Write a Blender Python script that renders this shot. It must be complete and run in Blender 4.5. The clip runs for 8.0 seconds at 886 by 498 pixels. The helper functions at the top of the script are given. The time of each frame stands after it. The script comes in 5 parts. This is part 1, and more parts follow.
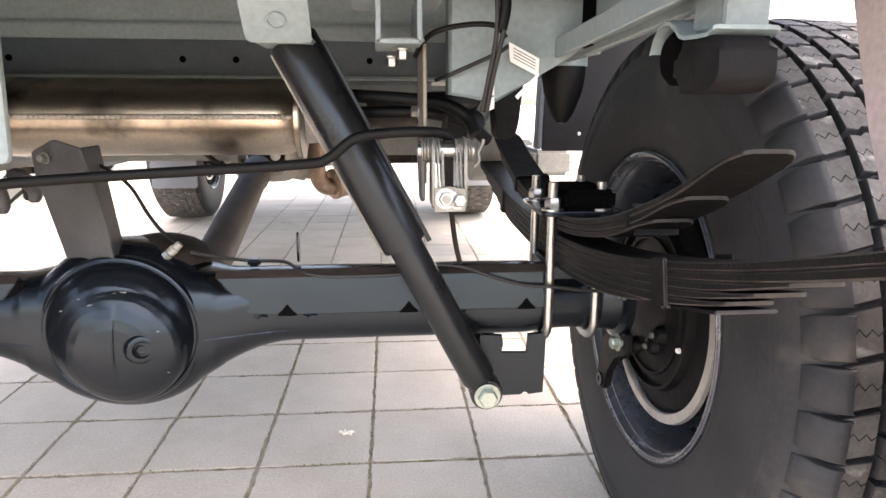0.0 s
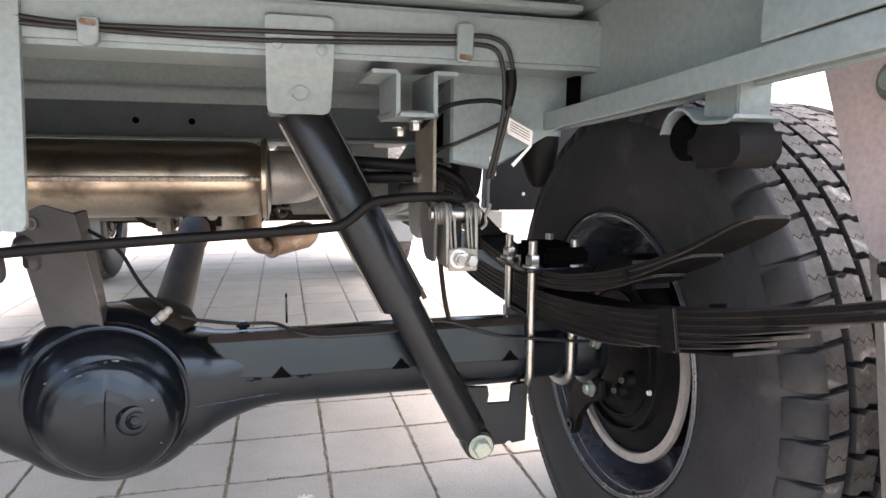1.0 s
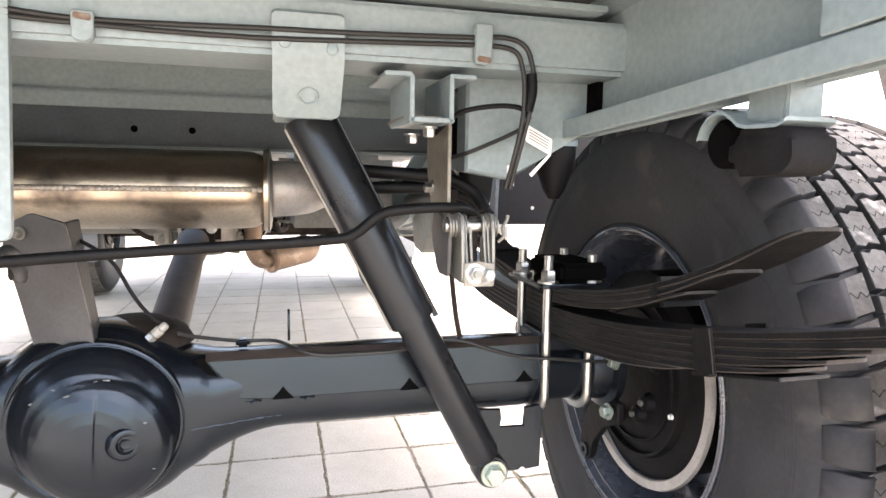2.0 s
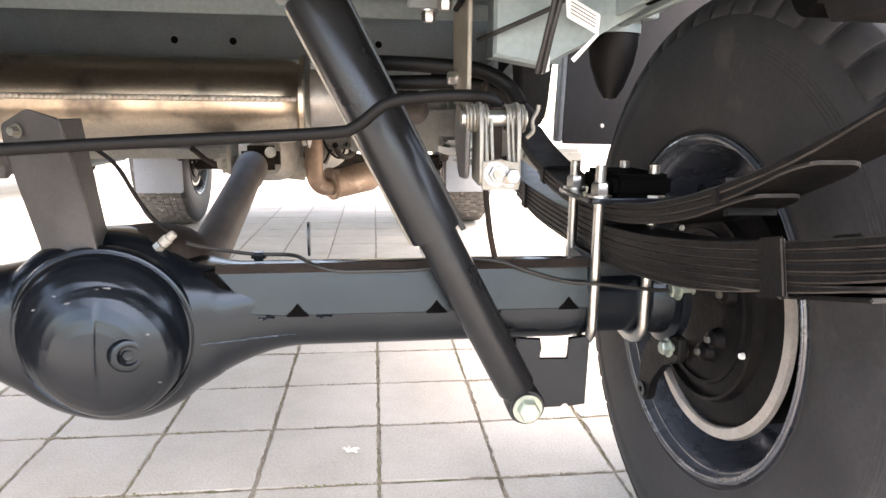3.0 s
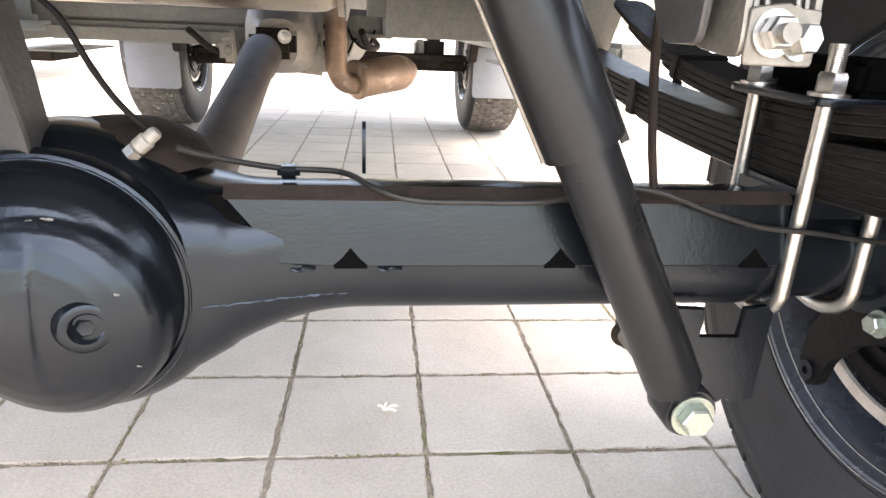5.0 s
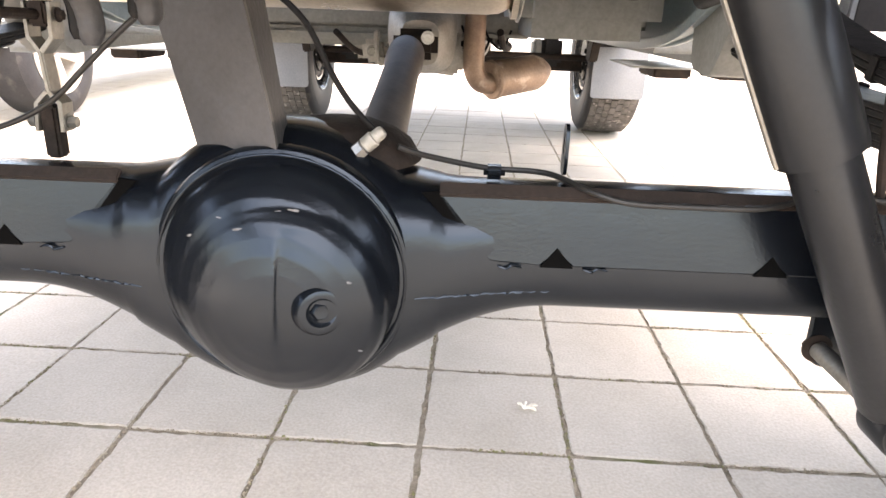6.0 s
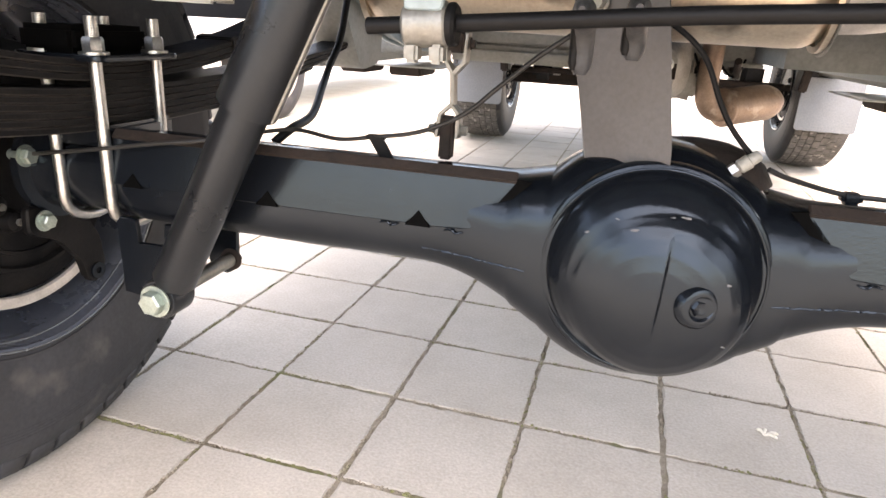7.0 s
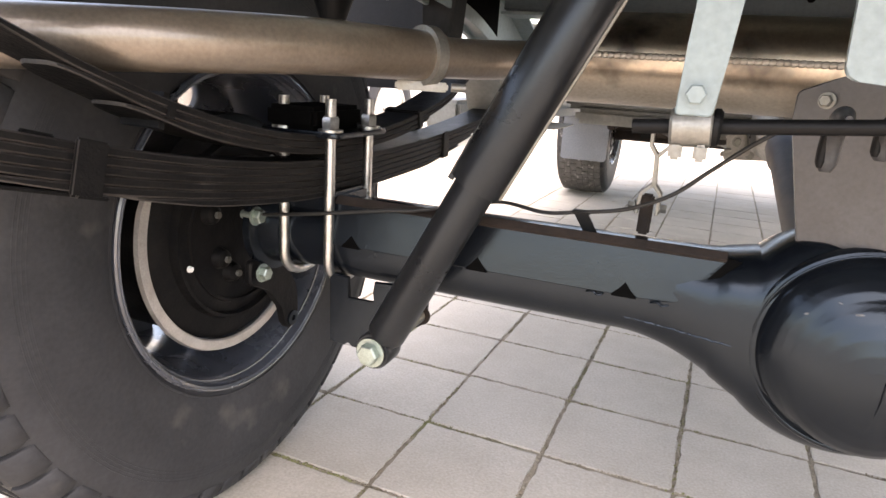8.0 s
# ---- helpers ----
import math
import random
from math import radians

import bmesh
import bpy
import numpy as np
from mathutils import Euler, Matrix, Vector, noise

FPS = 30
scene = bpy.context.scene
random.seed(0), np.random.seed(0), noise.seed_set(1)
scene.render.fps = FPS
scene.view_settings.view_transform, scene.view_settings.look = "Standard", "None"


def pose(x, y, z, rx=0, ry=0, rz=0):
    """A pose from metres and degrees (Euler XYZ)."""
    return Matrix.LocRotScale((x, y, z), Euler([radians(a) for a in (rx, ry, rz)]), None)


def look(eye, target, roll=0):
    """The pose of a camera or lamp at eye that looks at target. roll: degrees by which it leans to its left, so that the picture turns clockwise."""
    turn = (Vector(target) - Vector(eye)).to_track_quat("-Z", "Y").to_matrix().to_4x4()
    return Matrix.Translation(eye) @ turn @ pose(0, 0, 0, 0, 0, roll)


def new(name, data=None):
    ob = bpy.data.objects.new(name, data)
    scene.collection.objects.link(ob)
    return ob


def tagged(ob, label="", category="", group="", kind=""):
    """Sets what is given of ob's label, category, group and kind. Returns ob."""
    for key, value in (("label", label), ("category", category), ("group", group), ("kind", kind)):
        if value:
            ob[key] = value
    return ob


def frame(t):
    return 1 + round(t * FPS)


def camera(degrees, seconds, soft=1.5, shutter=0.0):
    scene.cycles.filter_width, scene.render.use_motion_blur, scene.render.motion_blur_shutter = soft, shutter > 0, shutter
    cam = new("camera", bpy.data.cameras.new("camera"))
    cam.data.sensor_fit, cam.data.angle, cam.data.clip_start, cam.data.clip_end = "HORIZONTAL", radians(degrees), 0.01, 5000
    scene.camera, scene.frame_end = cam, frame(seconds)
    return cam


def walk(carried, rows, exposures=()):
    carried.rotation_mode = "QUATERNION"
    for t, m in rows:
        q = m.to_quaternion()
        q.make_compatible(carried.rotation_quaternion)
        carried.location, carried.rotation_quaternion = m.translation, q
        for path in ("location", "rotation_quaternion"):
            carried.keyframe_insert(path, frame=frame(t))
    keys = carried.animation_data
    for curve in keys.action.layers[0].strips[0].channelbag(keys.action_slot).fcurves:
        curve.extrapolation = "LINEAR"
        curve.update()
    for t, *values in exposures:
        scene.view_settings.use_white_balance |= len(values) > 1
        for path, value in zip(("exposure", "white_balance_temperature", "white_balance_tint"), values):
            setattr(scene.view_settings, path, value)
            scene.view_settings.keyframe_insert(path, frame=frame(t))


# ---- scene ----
cam = camera(69.2, 8.0)
PATH = [
    (0, (0.309, -0.817, 0.634), (0.51, 1.122, 0.188), 0.2),
    (0.5, (0.246, -0.821, 0.642), (0.672, 1.099, 0.276), 0.3),
    (1, (0.187, -0.834, 0.645), (0.708, 1.077, 0.368), 0.6),
    (1.2, (0.173, -0.834, 0.644), (0.733, 1.073, 0.422), 0.8),
    (2.3, (0.197, -0.761, 0.626), (0.669, 1.168, 0.392), 1.3),
    (2.5, (0.221, -0.742, 0.597), (0.56, 1.201, 0.265), 0.9),
    (3, (0.266, -0.722, 0.59), (0.516, 1.22, 0.182), 0.6),
    (3.5, (0.244, -0.698, 0.554), (0.471, 1.228, 0.065), 1.3),
    (4, (0.189, -0.692, 0.568), (0.438, 1.196, -0.045), 1.7),
    (4.2, (0.174, -0.671, 0.567), (0.441, 1.205, -0.073), 1.5),
    (5.3, (0.214, -0.439, 0.539), (0.439, 1.43, -0.135), 3.1),
    (5.5, (0.209, -0.453, 0.544), (0.386, 1.423, -0.126), 2.5),
    (6, (0.127, -0.477, 0.544), (0.082, 1.401, -0.144), 2.0),
    (6.5, (0.034, -0.53, 0.544), (-0.286, 1.324, -0.136), 1.5),
    (7, (-0.039, -0.578, 0.548), (-0.505, 1.254, -0.108), 3.3),
    (7.5, (-0.102, -0.612, 0.552), (-0.663, 1.204, -0.072), 4.5),
    (8, (-0.147, -0.658, 0.573), (-0.852, 1.138, 0.046), 3.7),
]
EXPOSURES = [(0.0, 3.42, 8100, 18), (0.5, 3.18, 7900, 18), (1.0, 3.08, 7700, 17), (2.5, 4.02, 8100, 16), (3.0, 3.88, 8200, 17), (3.5, 3.8, 8000, 18), (4.0, 3.66, 8200, 18), (5.5, 3.9, 8200, 16), (6.0, 3.76, 8400, 17), (6.5, 3.62, 8450, 17), (7.0, 3.55, 8400, 18), (7.5, 3.54, 8350, 18), (8.0, 3.32, 8350, 18)]
walk(cam, [(t, look(eye, target, roll)) for t, eye, target, roll in PATH], EXPOSURES)

# ---- light ----
world = bpy.data.worlds.new("sky")
scene.world = world
world.use_nodes = True
sky = world.node_tree.nodes.new("ShaderNodeTexSky")
sky.sky_type = "NISHITA"
sky.sun_disc = False
sky.sun_elevation = radians(73)
sky.sun_rotation = radians(146)
sky.air_density, sky.dust_density = 1.0, 3.0
backdrop = world.node_tree.nodes["Background"]
backdrop.inputs[1].default_value = 0.15
world.node_tree.links.new(sky.outputs[0], backdrop.inputs[0])
sun_data = bpy.data.lights.new("sun", "SUN")
sun_data.energy, sun_data.angle, sun_data.color = 0.5, radians(110), (1.0, 0.96, 0.9)
sun = new("sun", sun_data)
sun.matrix_world = look((2, -3, 12), (0, 0, 0))


# ---- materials ----
def material(name, color, rough=0.6, metal=0.0, second=None, scale=30.0, grain=300.0, bump=0.15, spots=None, mix=0.5, coat=0.0, random_tint=0.0, spec=0.5):
    """A surface with blotches, fine grain and relief in object space."""
    m = bpy.data.materials.new(name)
    m.use_nodes = True
    nt = m.node_tree
    b = nt.nodes["Principled BSDF"]
    co = nt.nodes.new("ShaderNodeTexCoord")
    geo = nt.nodes.new("ShaderNodeNewGeometry")
    big = nt.nodes.new("ShaderNodeTexNoise")
    big.inputs["Scale"].default_value, big.inputs["Detail"].default_value, big.inputs["Roughness"].default_value = scale, 6, 0.65
    fine = nt.nodes.new("ShaderNodeTexNoise")
    fine.inputs["Scale"].default_value, fine.inputs["Detail"].default_value = grain, 3
    for n in (big, fine):
        nt.links.new(geo.outputs["Position"], n.inputs["Vector"])
    ramp = nt.nodes.new("ShaderNodeValToRGB")
    second = second or tuple(c * 0.65 for c in color)
    ramp.color_ramp.elements[0].color, ramp.color_ramp.elements[1].color = (*second, 1), (*color, 1)
    ramp.color_ramp.elements[0].position, ramp.color_ramp.elements[1].position = 0.5 - mix / 2 * 0.8, 0.5 + 0.12
    nt.links.new(big.outputs["Fac"], ramp.inputs["Fac"])
    out = ramp.outputs["Color"]
    speck = nt.nodes.new("ShaderNodeMixRGB")
    speck.blend_type = "OVERLAY"
    speck.inputs[0].default_value = 0.26
    nt.links.new(out, speck.inputs[1])
    nt.links.new(fine.outputs["Fac"], speck.inputs[2])
    out = speck.outputs[0]
    if spots:
        colour, where, size = spots
        sp = nt.nodes.new("ShaderNodeTexNoise")
        sp.inputs["Scale"].default_value, sp.inputs["Detail"].default_value = size, 5
        nt.links.new(geo.outputs["Position"], sp.inputs["Vector"])
        r2 = nt.nodes.new("ShaderNodeValToRGB")
        r2.color_ramp.elements[0].position, r2.color_ramp.elements[1].position = where, where + 0.1
        nt.links.new(sp.outputs["Fac"], r2.inputs["Fac"])
        mx = nt.nodes.new("ShaderNodeMixRGB")
        mx.inputs[2].default_value = (*colour, 1)
        nt.links.new(r2.outputs["Color"], mx.inputs[0])
        nt.links.new(out, mx.inputs[1])
        out = mx.outputs[0]
    if random_tint:
        info = nt.nodes.new("ShaderNodeObjectInfo")
        hsv = nt.nodes.new("ShaderNodeHueSaturation")
        rng = nt.nodes.new("ShaderNodeMapRange")
        rng.inputs[3].default_value, rng.inputs[4].default_value = 1 - random_tint, 1 + random_tint
        nt.links.new(info.outputs["Random"], rng.inputs[0])
        nt.links.new(rng.outputs[0], hsv.inputs["Value"])
        nt.links.new(out, hsv.inputs["Color"])
        out = hsv.outputs[0]
    nt.links.new(out, b.inputs["Base Color"])
    rr = nt.nodes.new("ShaderNodeMapRange")
    rr.inputs[3].default_value, rr.inputs[4].default_value = max(0.02, rough - 0.12), min(1, rough + 0.12)
    nt.links.new(big.outputs["Fac"], rr.inputs[0])
    nt.links.new(rr.outputs[0], b.inputs["Roughness"])
    b.inputs["Metallic"].default_value = metal
    b.inputs["Specular IOR Level"].default_value = spec
    b.inputs["Coat Weight"].default_value = coat
    if bump:
        bp = nt.nodes.new("ShaderNodeBump")
        bp.inputs["Strength"].default_value, bp.inputs["Distance"].default_value = bump, 0.002
        mid = nt.nodes.new("ShaderNodeTexNoise")
        mid.inputs["Scale"].default_value, mid.inputs["Detail"].default_value = scale * 4, 4
        nt.links.new(geo.outputs["Position"], mid.inputs["Vector"])
        both = nt.nodes.new("ShaderNodeMath")
        both.operation = "MULTIPLY_ADD"
        both.inputs[1].default_value = 1.6
        nt.links.new(mid.outputs["Fac"], both.inputs[0])
        nt.links.new(fine.outputs["Fac"], both.inputs[2])
        nt.links.new(both.outputs[0], bp.inputs["Height"])
        nt.links.new(bp.outputs[0], b.inputs["Normal"])
    return m


AXLE = material("axle_paint", (0.0030, 0.0040, 0.0058), 0.22, second=(0.0062, 0.0074, 0.0092), scale=14, grain=420, bump=0.065, spots=((0.05, 0.049, 0.047), 0.755, 90), spec=0.35)
AXLE.node_tree.nodes["Principled BSDF"].inputs["Specular Tint"].default_value = (0.72, 0.87, 1.0, 1)
CHIP = material("scuffed_grey_primer", (0.12, 0.122, 0.124), 0.5, second=(0.035, 0.036, 0.038), scale=300, grain=700, bump=0.2)
AXLE_RUST = material("dusty_black_steel", (0.020, 0.0165, 0.0148), 0.7, second=(0.034, 0.025, 0.0205), scale=25, grain=300, bump=0.3, spec=0.10)
SHOCK = material("gloss_black_paint", (0.0115, 0.0120, 0.0130), 0.30, second=(0.008, 0.0083, 0.0092), scale=10, grain=250, bump=0.06, spec=0.36)
SHOCK.node_tree.nodes["Principled BSDF"].inputs["Specular Tint"].default_value = (0.80, 0.91, 1.0, 1)
LEAF = material("spring_steel_black", (0.0058, 0.0058, 0.0062), 0.5, second=(0.0105, 0.0100, 0.0096), scale=40, grain=400, bump=0.25, spots=((0.085, 0.072, 0.062), 0.78, 120), spec=0.09)
# edge steel: real wear, with the highlights along the leaf edges painted in
WORN_GLINT = material("worn_glinting_leaf_edge", (0.034, 0.030, 0.028), 0.5, second=(0.010, 0.009, 0.0085), scale=35, grain=300, bump=0.2, spec=0.25)
PAD = material("dusty_rubber_pad", (0.0095, 0.0093, 0.0098), 0.7, second=(0.006, 0.0058, 0.006), scale=30, grain=260, bump=0.2, spec=0.15)
PRIMER = material("grey_green_frame_paint", (0.190, 0.238, 0.244), 0.42, second=(0.172, 0.214, 0.219), scale=9, grain=160, bump=0.12, spots=((0.115, 0.12, 0.115), 0.75, 35))
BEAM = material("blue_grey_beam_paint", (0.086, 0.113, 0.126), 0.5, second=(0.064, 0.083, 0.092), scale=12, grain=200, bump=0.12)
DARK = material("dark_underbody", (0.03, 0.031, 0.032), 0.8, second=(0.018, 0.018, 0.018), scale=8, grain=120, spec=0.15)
# black standing in for shade in gaps and holes; some black parts share it
CAVITY = material("black_gap_shade_and_parts", (0.003, 0.003, 0.003), 0.9, spec=0.02)
STEEL = material("brownish_stainless_steel", (0.60, 0.505, 0.395), 0.31, 1.0, second=(0.47, 0.375, 0.275), scale=7, grain=220, bump=0.05, spots=((0.12, 0.10, 0.085), 0.59, 7))
PIPE = material("tailpipe_steel", (0.185, 0.152, 0.120), 0.36, 0.6, second=(0.14, 0.112, 0.086), scale=16, grain=300, bump=0.10, coat=0.35)
RUST = material("rusty_pipe_steel", (0.28, 0.20, 0.145), 0.5, 0.5, second=(0.19, 0.125, 0.09), scale=30, grain=260, bump=0.2, spots=((0.46, 0.38, 0.31), 0.60, 18))
ZINC = material("zinc_plated_steel", (0.46, 0.462, 0.45), 0.34, 1.0, second=(0.34, 0.34, 0.32), scale=60, grain=400, bump=0.1)
TAN = material("dusty_yellow_zinc", (0.22, 0.20, 0.165), 0.5, 0.6, second=(0.13, 0.115, 0.09), scale=45, grain=300, bump=0.2)
BEADM = material("bright_weld_metal", (0.70, 0.65, 0.58), 0.5, 1.0, second=(0.55, 0.48, 0.40), scale=60, grain=300, bump=0.15)
ZINC_GREEN = material("passivated_bolt_steel", (0.34, 0.39, 0.35), 0.42, 0.8, second=(0.27, 0.31, 0.27), scale=60, grain=400, bump=0.1)
GALV = material("dull_galvanised_steel", (0.23, 0.225, 0.205), 0.45, 0.7, second=(0.16, 0.155, 0.135), scale=40, grain=300, bump=0.15)
RUBBER = material("tyre_rubber", (0.038, 0.0385, 0.0412), 0.60, second=(0.0235, 0.0240, 0.0262), scale=9, grain=180, bump=0.12, spots=((0.070, 0.066, 0.063), 0.62, 11), spec=0.15)
TREAD = material("dusty_skylit_tread_rubber", (0.098, 0.094, 0.089), 0.7, second=(0.036, 0.0346, 0.0330), scale=26, grain=260, bump=0.3, spots=((0.23, 0.222, 0.21), 0.60, 40), spec=0.2)
HOSE = material("black_rubber_hose", (0.0052, 0.0052, 0.0054), 0.5, scale=60, grain=400, bump=0.1, spec=0.14)
LINE = material("brake_line_coating", (0.020, 0.0198, 0.0192), 0.45, second=(0.012, 0.0118, 0.0112), scale=80, grain=500, bump=0.1, spec=0.3)
RIM = material("gloss_black_wheel", (0.038, 0.044, 0.057), 0.27, second=(0.046, 0.052, 0.064), scale=10, grain=200, bump=0.06, spec=0.9, coat=0.25)
DRUM = material("drum_black_paint", (0.0035, 0.0036, 0.004), 0.45, second=(0.009, 0.0082, 0.0078), scale=30, grain=300, bump=0.2, spec=0.10)
BARE = material("bare_machined_iron", (0.50, 0.475, 0.445), 0.45, 0.6, second=(0.36, 0.33, 0.30), scale=30, grain=400, bump=0.1)
SHAFT = material("driveshaft_brown_steel", (0.075, 0.064, 0.056), 0.6, 0.0, second=(0.04, 0.033, 0.029), scale=14, grain=200, bump=0.1, spec=0.3)
CAST = material("cast_aluminium", (0.33, 0.32, 0.29), 0.55, 0.5, second=(0.22, 0.20, 0.18), scale=20, grain=220, bump=0.3)
UNDER = material("dusty_grey_underbody", (0.225, 0.23, 0.216), 0.6, second=(0.155, 0.156, 0.142), scale=8, grain=140, bump=0.15)
FINGER = material("dark_grey_bracket_steel", (0.040, 0.041, 0.043), 0.5, second=(0.022, 0.0222, 0.023), scale=28, grain=260, bump=0.2, spec=0.3)
CLIP_RUST = material("rusted_clip_steel", (0.13, 0.075, 0.050), 0.8, second=(0.20, 0.17, 0.15), scale=160, grain=500, bump=0.3, spec=0.2)
FLAP = material("grey_rubber_flap", (0.125, 0.125, 0.122), 0.6, second=(0.10, 0.099, 0.096), scale=10, grain=160, bump=0.15)
FRONT_FLAP = material("pale_blue_grey_flap", (0.145, 0.16, 0.175), 0.6, second=(0.12, 0.132, 0.145), scale=10, grain=160, bump=0.15)
PLATE = material("grey_bracket_paint", (0.052, 0.0526, 0.0542), 0.36, second=(0.040, 0.0403, 0.041), scale=22, grain=260, bump=0.1, spec=0.5)
PLASTIC = material("black_plastic_liner", (0.02, 0.02, 0.022), 0.6, scale=10, grain=200, bump=0.1, spec=0.2)
WHITE = material("white_label_film", (0.75, 0.75, 0.72), 0.5, second=(0.68, 0.68, 0.65), scale=30, grain=200, bump=0.05)
CLIPM = material("cream_plastic_clip", (0.27, 0.262, 0.235), 0.5, second=(0.18, 0.172, 0.15), scale=80, grain=300, bump=0.2)
PINK = material("pinkish_grey_shackle_paint", (0.40, 0.335, 0.335), 0.5, second=(0.33, 0.285, 0.285), scale=16, grain=220, bump=0.2)
TILE = material("concrete_paver", (0.466, 0.428, 0.372), 0.85, second=(0.394, 0.358, 0.306), scale=6, grain=240, bump=0.45, spots=((0.56, 0.54, 0.50), 0.72, 170), random_tint=0.05, spec=0.15)
JOINT = material("sandy_joint_soil", (0.30, 0.258, 0.198), 0.95, second=(0.135, 0.114, 0.082), scale=26, grain=300, bump=0.6, spots=((0.12, 0.125, 0.05), 0.56, 6))
MOSS = material("green_moss", (0.18, 0.185, 0.075), 0.95, second=(0.13, 0.115, 0.060), scale=60, grain=500, bump=0.6)
STRAW = material("dry_plant_bit", (0.78, 0.73, 0.63), 0.8, scale=80)
GROUND = material("pale_paved_ground", (0.43, 0.41, 0.38), 0.85, second=(0.37, 0.35, 0.32), scale=2, grain=60, bump=0.2)


# ---- building ----
def part(name, bm, mat, parent=None, label="", sharp=32):
    """Links a bmesh as one mesh object under a thing or part."""
    bmesh.ops.recalc_face_normals(bm, faces=bm.faces)
    for f in bm.faces:
        f.smooth = True
    for e in bm.edges:
        if len(e.link_faces) == 2 and e.calc_face_angle(0) > radians(sharp):
            e.smooth = False
    me = bpy.data.meshes.new(name)
    bm.to_mesh(me)
    bm.free()
    me.materials.append(mat)
    ob = new(name, me)
    if parent:
        ob.parent = parent
    if label:
        tagged(ob, label)
    return ob


def thing(name, label, category, group="", at=(0, 0, 0), kind=""):
    ob = new(name)
    ob.location = at
    ob.empty_display_size = 0.05
    return tagged(ob, label, category, group, kind)


def box(size, at=(0, 0, 0), rot=(0, 0, 0), bevel=0.002, bm=None):
    bm = bm or bmesh.new()
    made = bmesh.ops.create_cube(bm, size=1.0, matrix=pose(*at, *rot) @ Matrix.Diagonal((*size, 1)))
    if bevel:
        edges = list({e for v in made["verts"] for e in v.link_edges})
        bmesh.ops.bevel(bm, geom=edges, offset=min(bevel, min(size) * 0.45), segments=2, affect="EDGES")
    return bm


def ring_frames(points):
    """Frames along a polyline, turned as little as possible."""
    pts = [Vector(p) for p in points]
    tan = [((pts[min(i + 1, len(pts) - 1)] - pts[max(i - 1, 0)])).normalized() for i in range(len(pts))]
    up = Vector((0, 0, 1)) if abs(tan[0].z) < 0.9 else Vector((1, 0, 0))
    side = tan[0].cross(up).normalized()
    frames = []
    for p, t in zip(pts, tan):
        side = (side - t * side.dot(t)).normalized()
        frames.append((p, t, side, t.cross(side)))
    return frames


def smooth_path(points, steps=6):
    pts = [Vector(p) for p in points]
    ext = [2 * pts[0] - pts[1], *pts, 2 * pts[-1] - pts[-2]]
    out = []
    for i in range(1, len(ext) - 2):
        a, b, c, d = ext[i - 1:i + 3]
        for k in range(steps):
            t = k / steps
            out.append(0.5 * (2 * b + (c - a) * t + (2 * a - 5 * b + 4 * c - d) * t * t + (3 * b - a - 3 * c + d) * t ** 3))
    return out + [pts[-1]]


def tube(points, radius, sides=14, caps=True, bm=None, flat=1.0):
    """A tube along points; radius is one number or one for each point."""
    bm = bm or bmesh.new()
    radii = radius if isinstance(radius, (list, tuple)) else [radius] * len(points)
    rings = []
    for (p, t, s, u), r in zip(ring_frames(points), radii):
        rings.append([bm.verts.new(p + s * (r * math.cos(a)) + u * (r * flat * math.sin(a))) for a in (2 * math.pi * k / sides for k in range(sides))])
    for a, b in zip(rings, rings[1:]):
        for k in range(sides):
            bm.faces.new((a[k], a[(k + 1) % sides], b[(k + 1) % sides], b[k]))
    if caps:
        bm.faces.new(rings[0][::-1])
        bm.faces.new(rings[-1])
    return bm


def lathe(profile, at, axis, sides=48, bm=None, spin=0.0):
    """Turns a profile of (along, radius) round an axis through a place."""
    bm = bm or bmesh.new()
    m = Vector(axis).to_track_quat("Z", "Y").to_matrix().to_4x4()
    m.translation = at
    rings = []
    for h, r in profile:
        rings.append([bm.verts.new(m @ Vector((max(r, 1e-5) * math.cos(a), max(r, 1e-5) * math.sin(a), h))) for a in (spin + 2 * math.pi * k / sides for k in range(sides))])
    for a, b in zip(rings, rings[1:]):
        for k in range(sides):
            bm.faces.new((a[k], a[(k + 1) % sides], b[(k + 1) % sides], b[k]))
    if profile[0][1] > 1e-4:
        bm.faces.new(rings[0][::-1])
    if profile[-1][1] > 1e-4:
        bm.faces.new(rings[-1])
    return bm


def rod(a, b, r, sides=16, bm=None, bevel=0.0):
    a, b = Vector(a), Vector(b)
    d = (b - a).length
    c = min(bevel, r * 0.5, d * 0.4)
    prof = [(0, r - c), (c, r), (d - c, r), (d, r - c)] if c else [(0, r), (d, r)]
    return lathe(prof, a, b - a, sides, bm)


def hex_bolt(at, axis, r, height, bm=None):
    """A hexagon head with a washer under it."""
    bm = lathe([(0, r * 1.35), (height * 0.15, r * 1.35)], at, axis, 24, bm)
    lathe([(height * 0.15, r * 0.97), (height * 0.2, r), (height * 0.85, r), (height, r * 0.86)], at, axis, 6, bm)
    return bm


def slab(outline, thick, place, bevel=0.0015, bm=None):
    """A flat plate: an outline of (u, v) made thick along w, then laid by the matrix place."""
    bm = bm or bmesh.new()
    front = [bm.verts.new(place @ Vector((u, v, thick / 2))) for u, v in outline]
    back = [bm.verts.new(place @ Vector((u, v, -thick / 2))) for u, v in outline]
    faces = [bm.faces.new(front), bm.faces.new(back[::-1])]
    n = len(outline)
    for k in range(n):
        faces.append(bm.faces.new((front[k], back[k], back[(k + 1) % n], front[(k + 1) % n])))
    if bevel:
        rim = list({e for f in faces[:2] for e in f.edges})
        bmesh.ops.bevel(bm, geom=rim, offset=min(bevel, thick * 0.4), segments=1, affect="EDGES")
    return bm


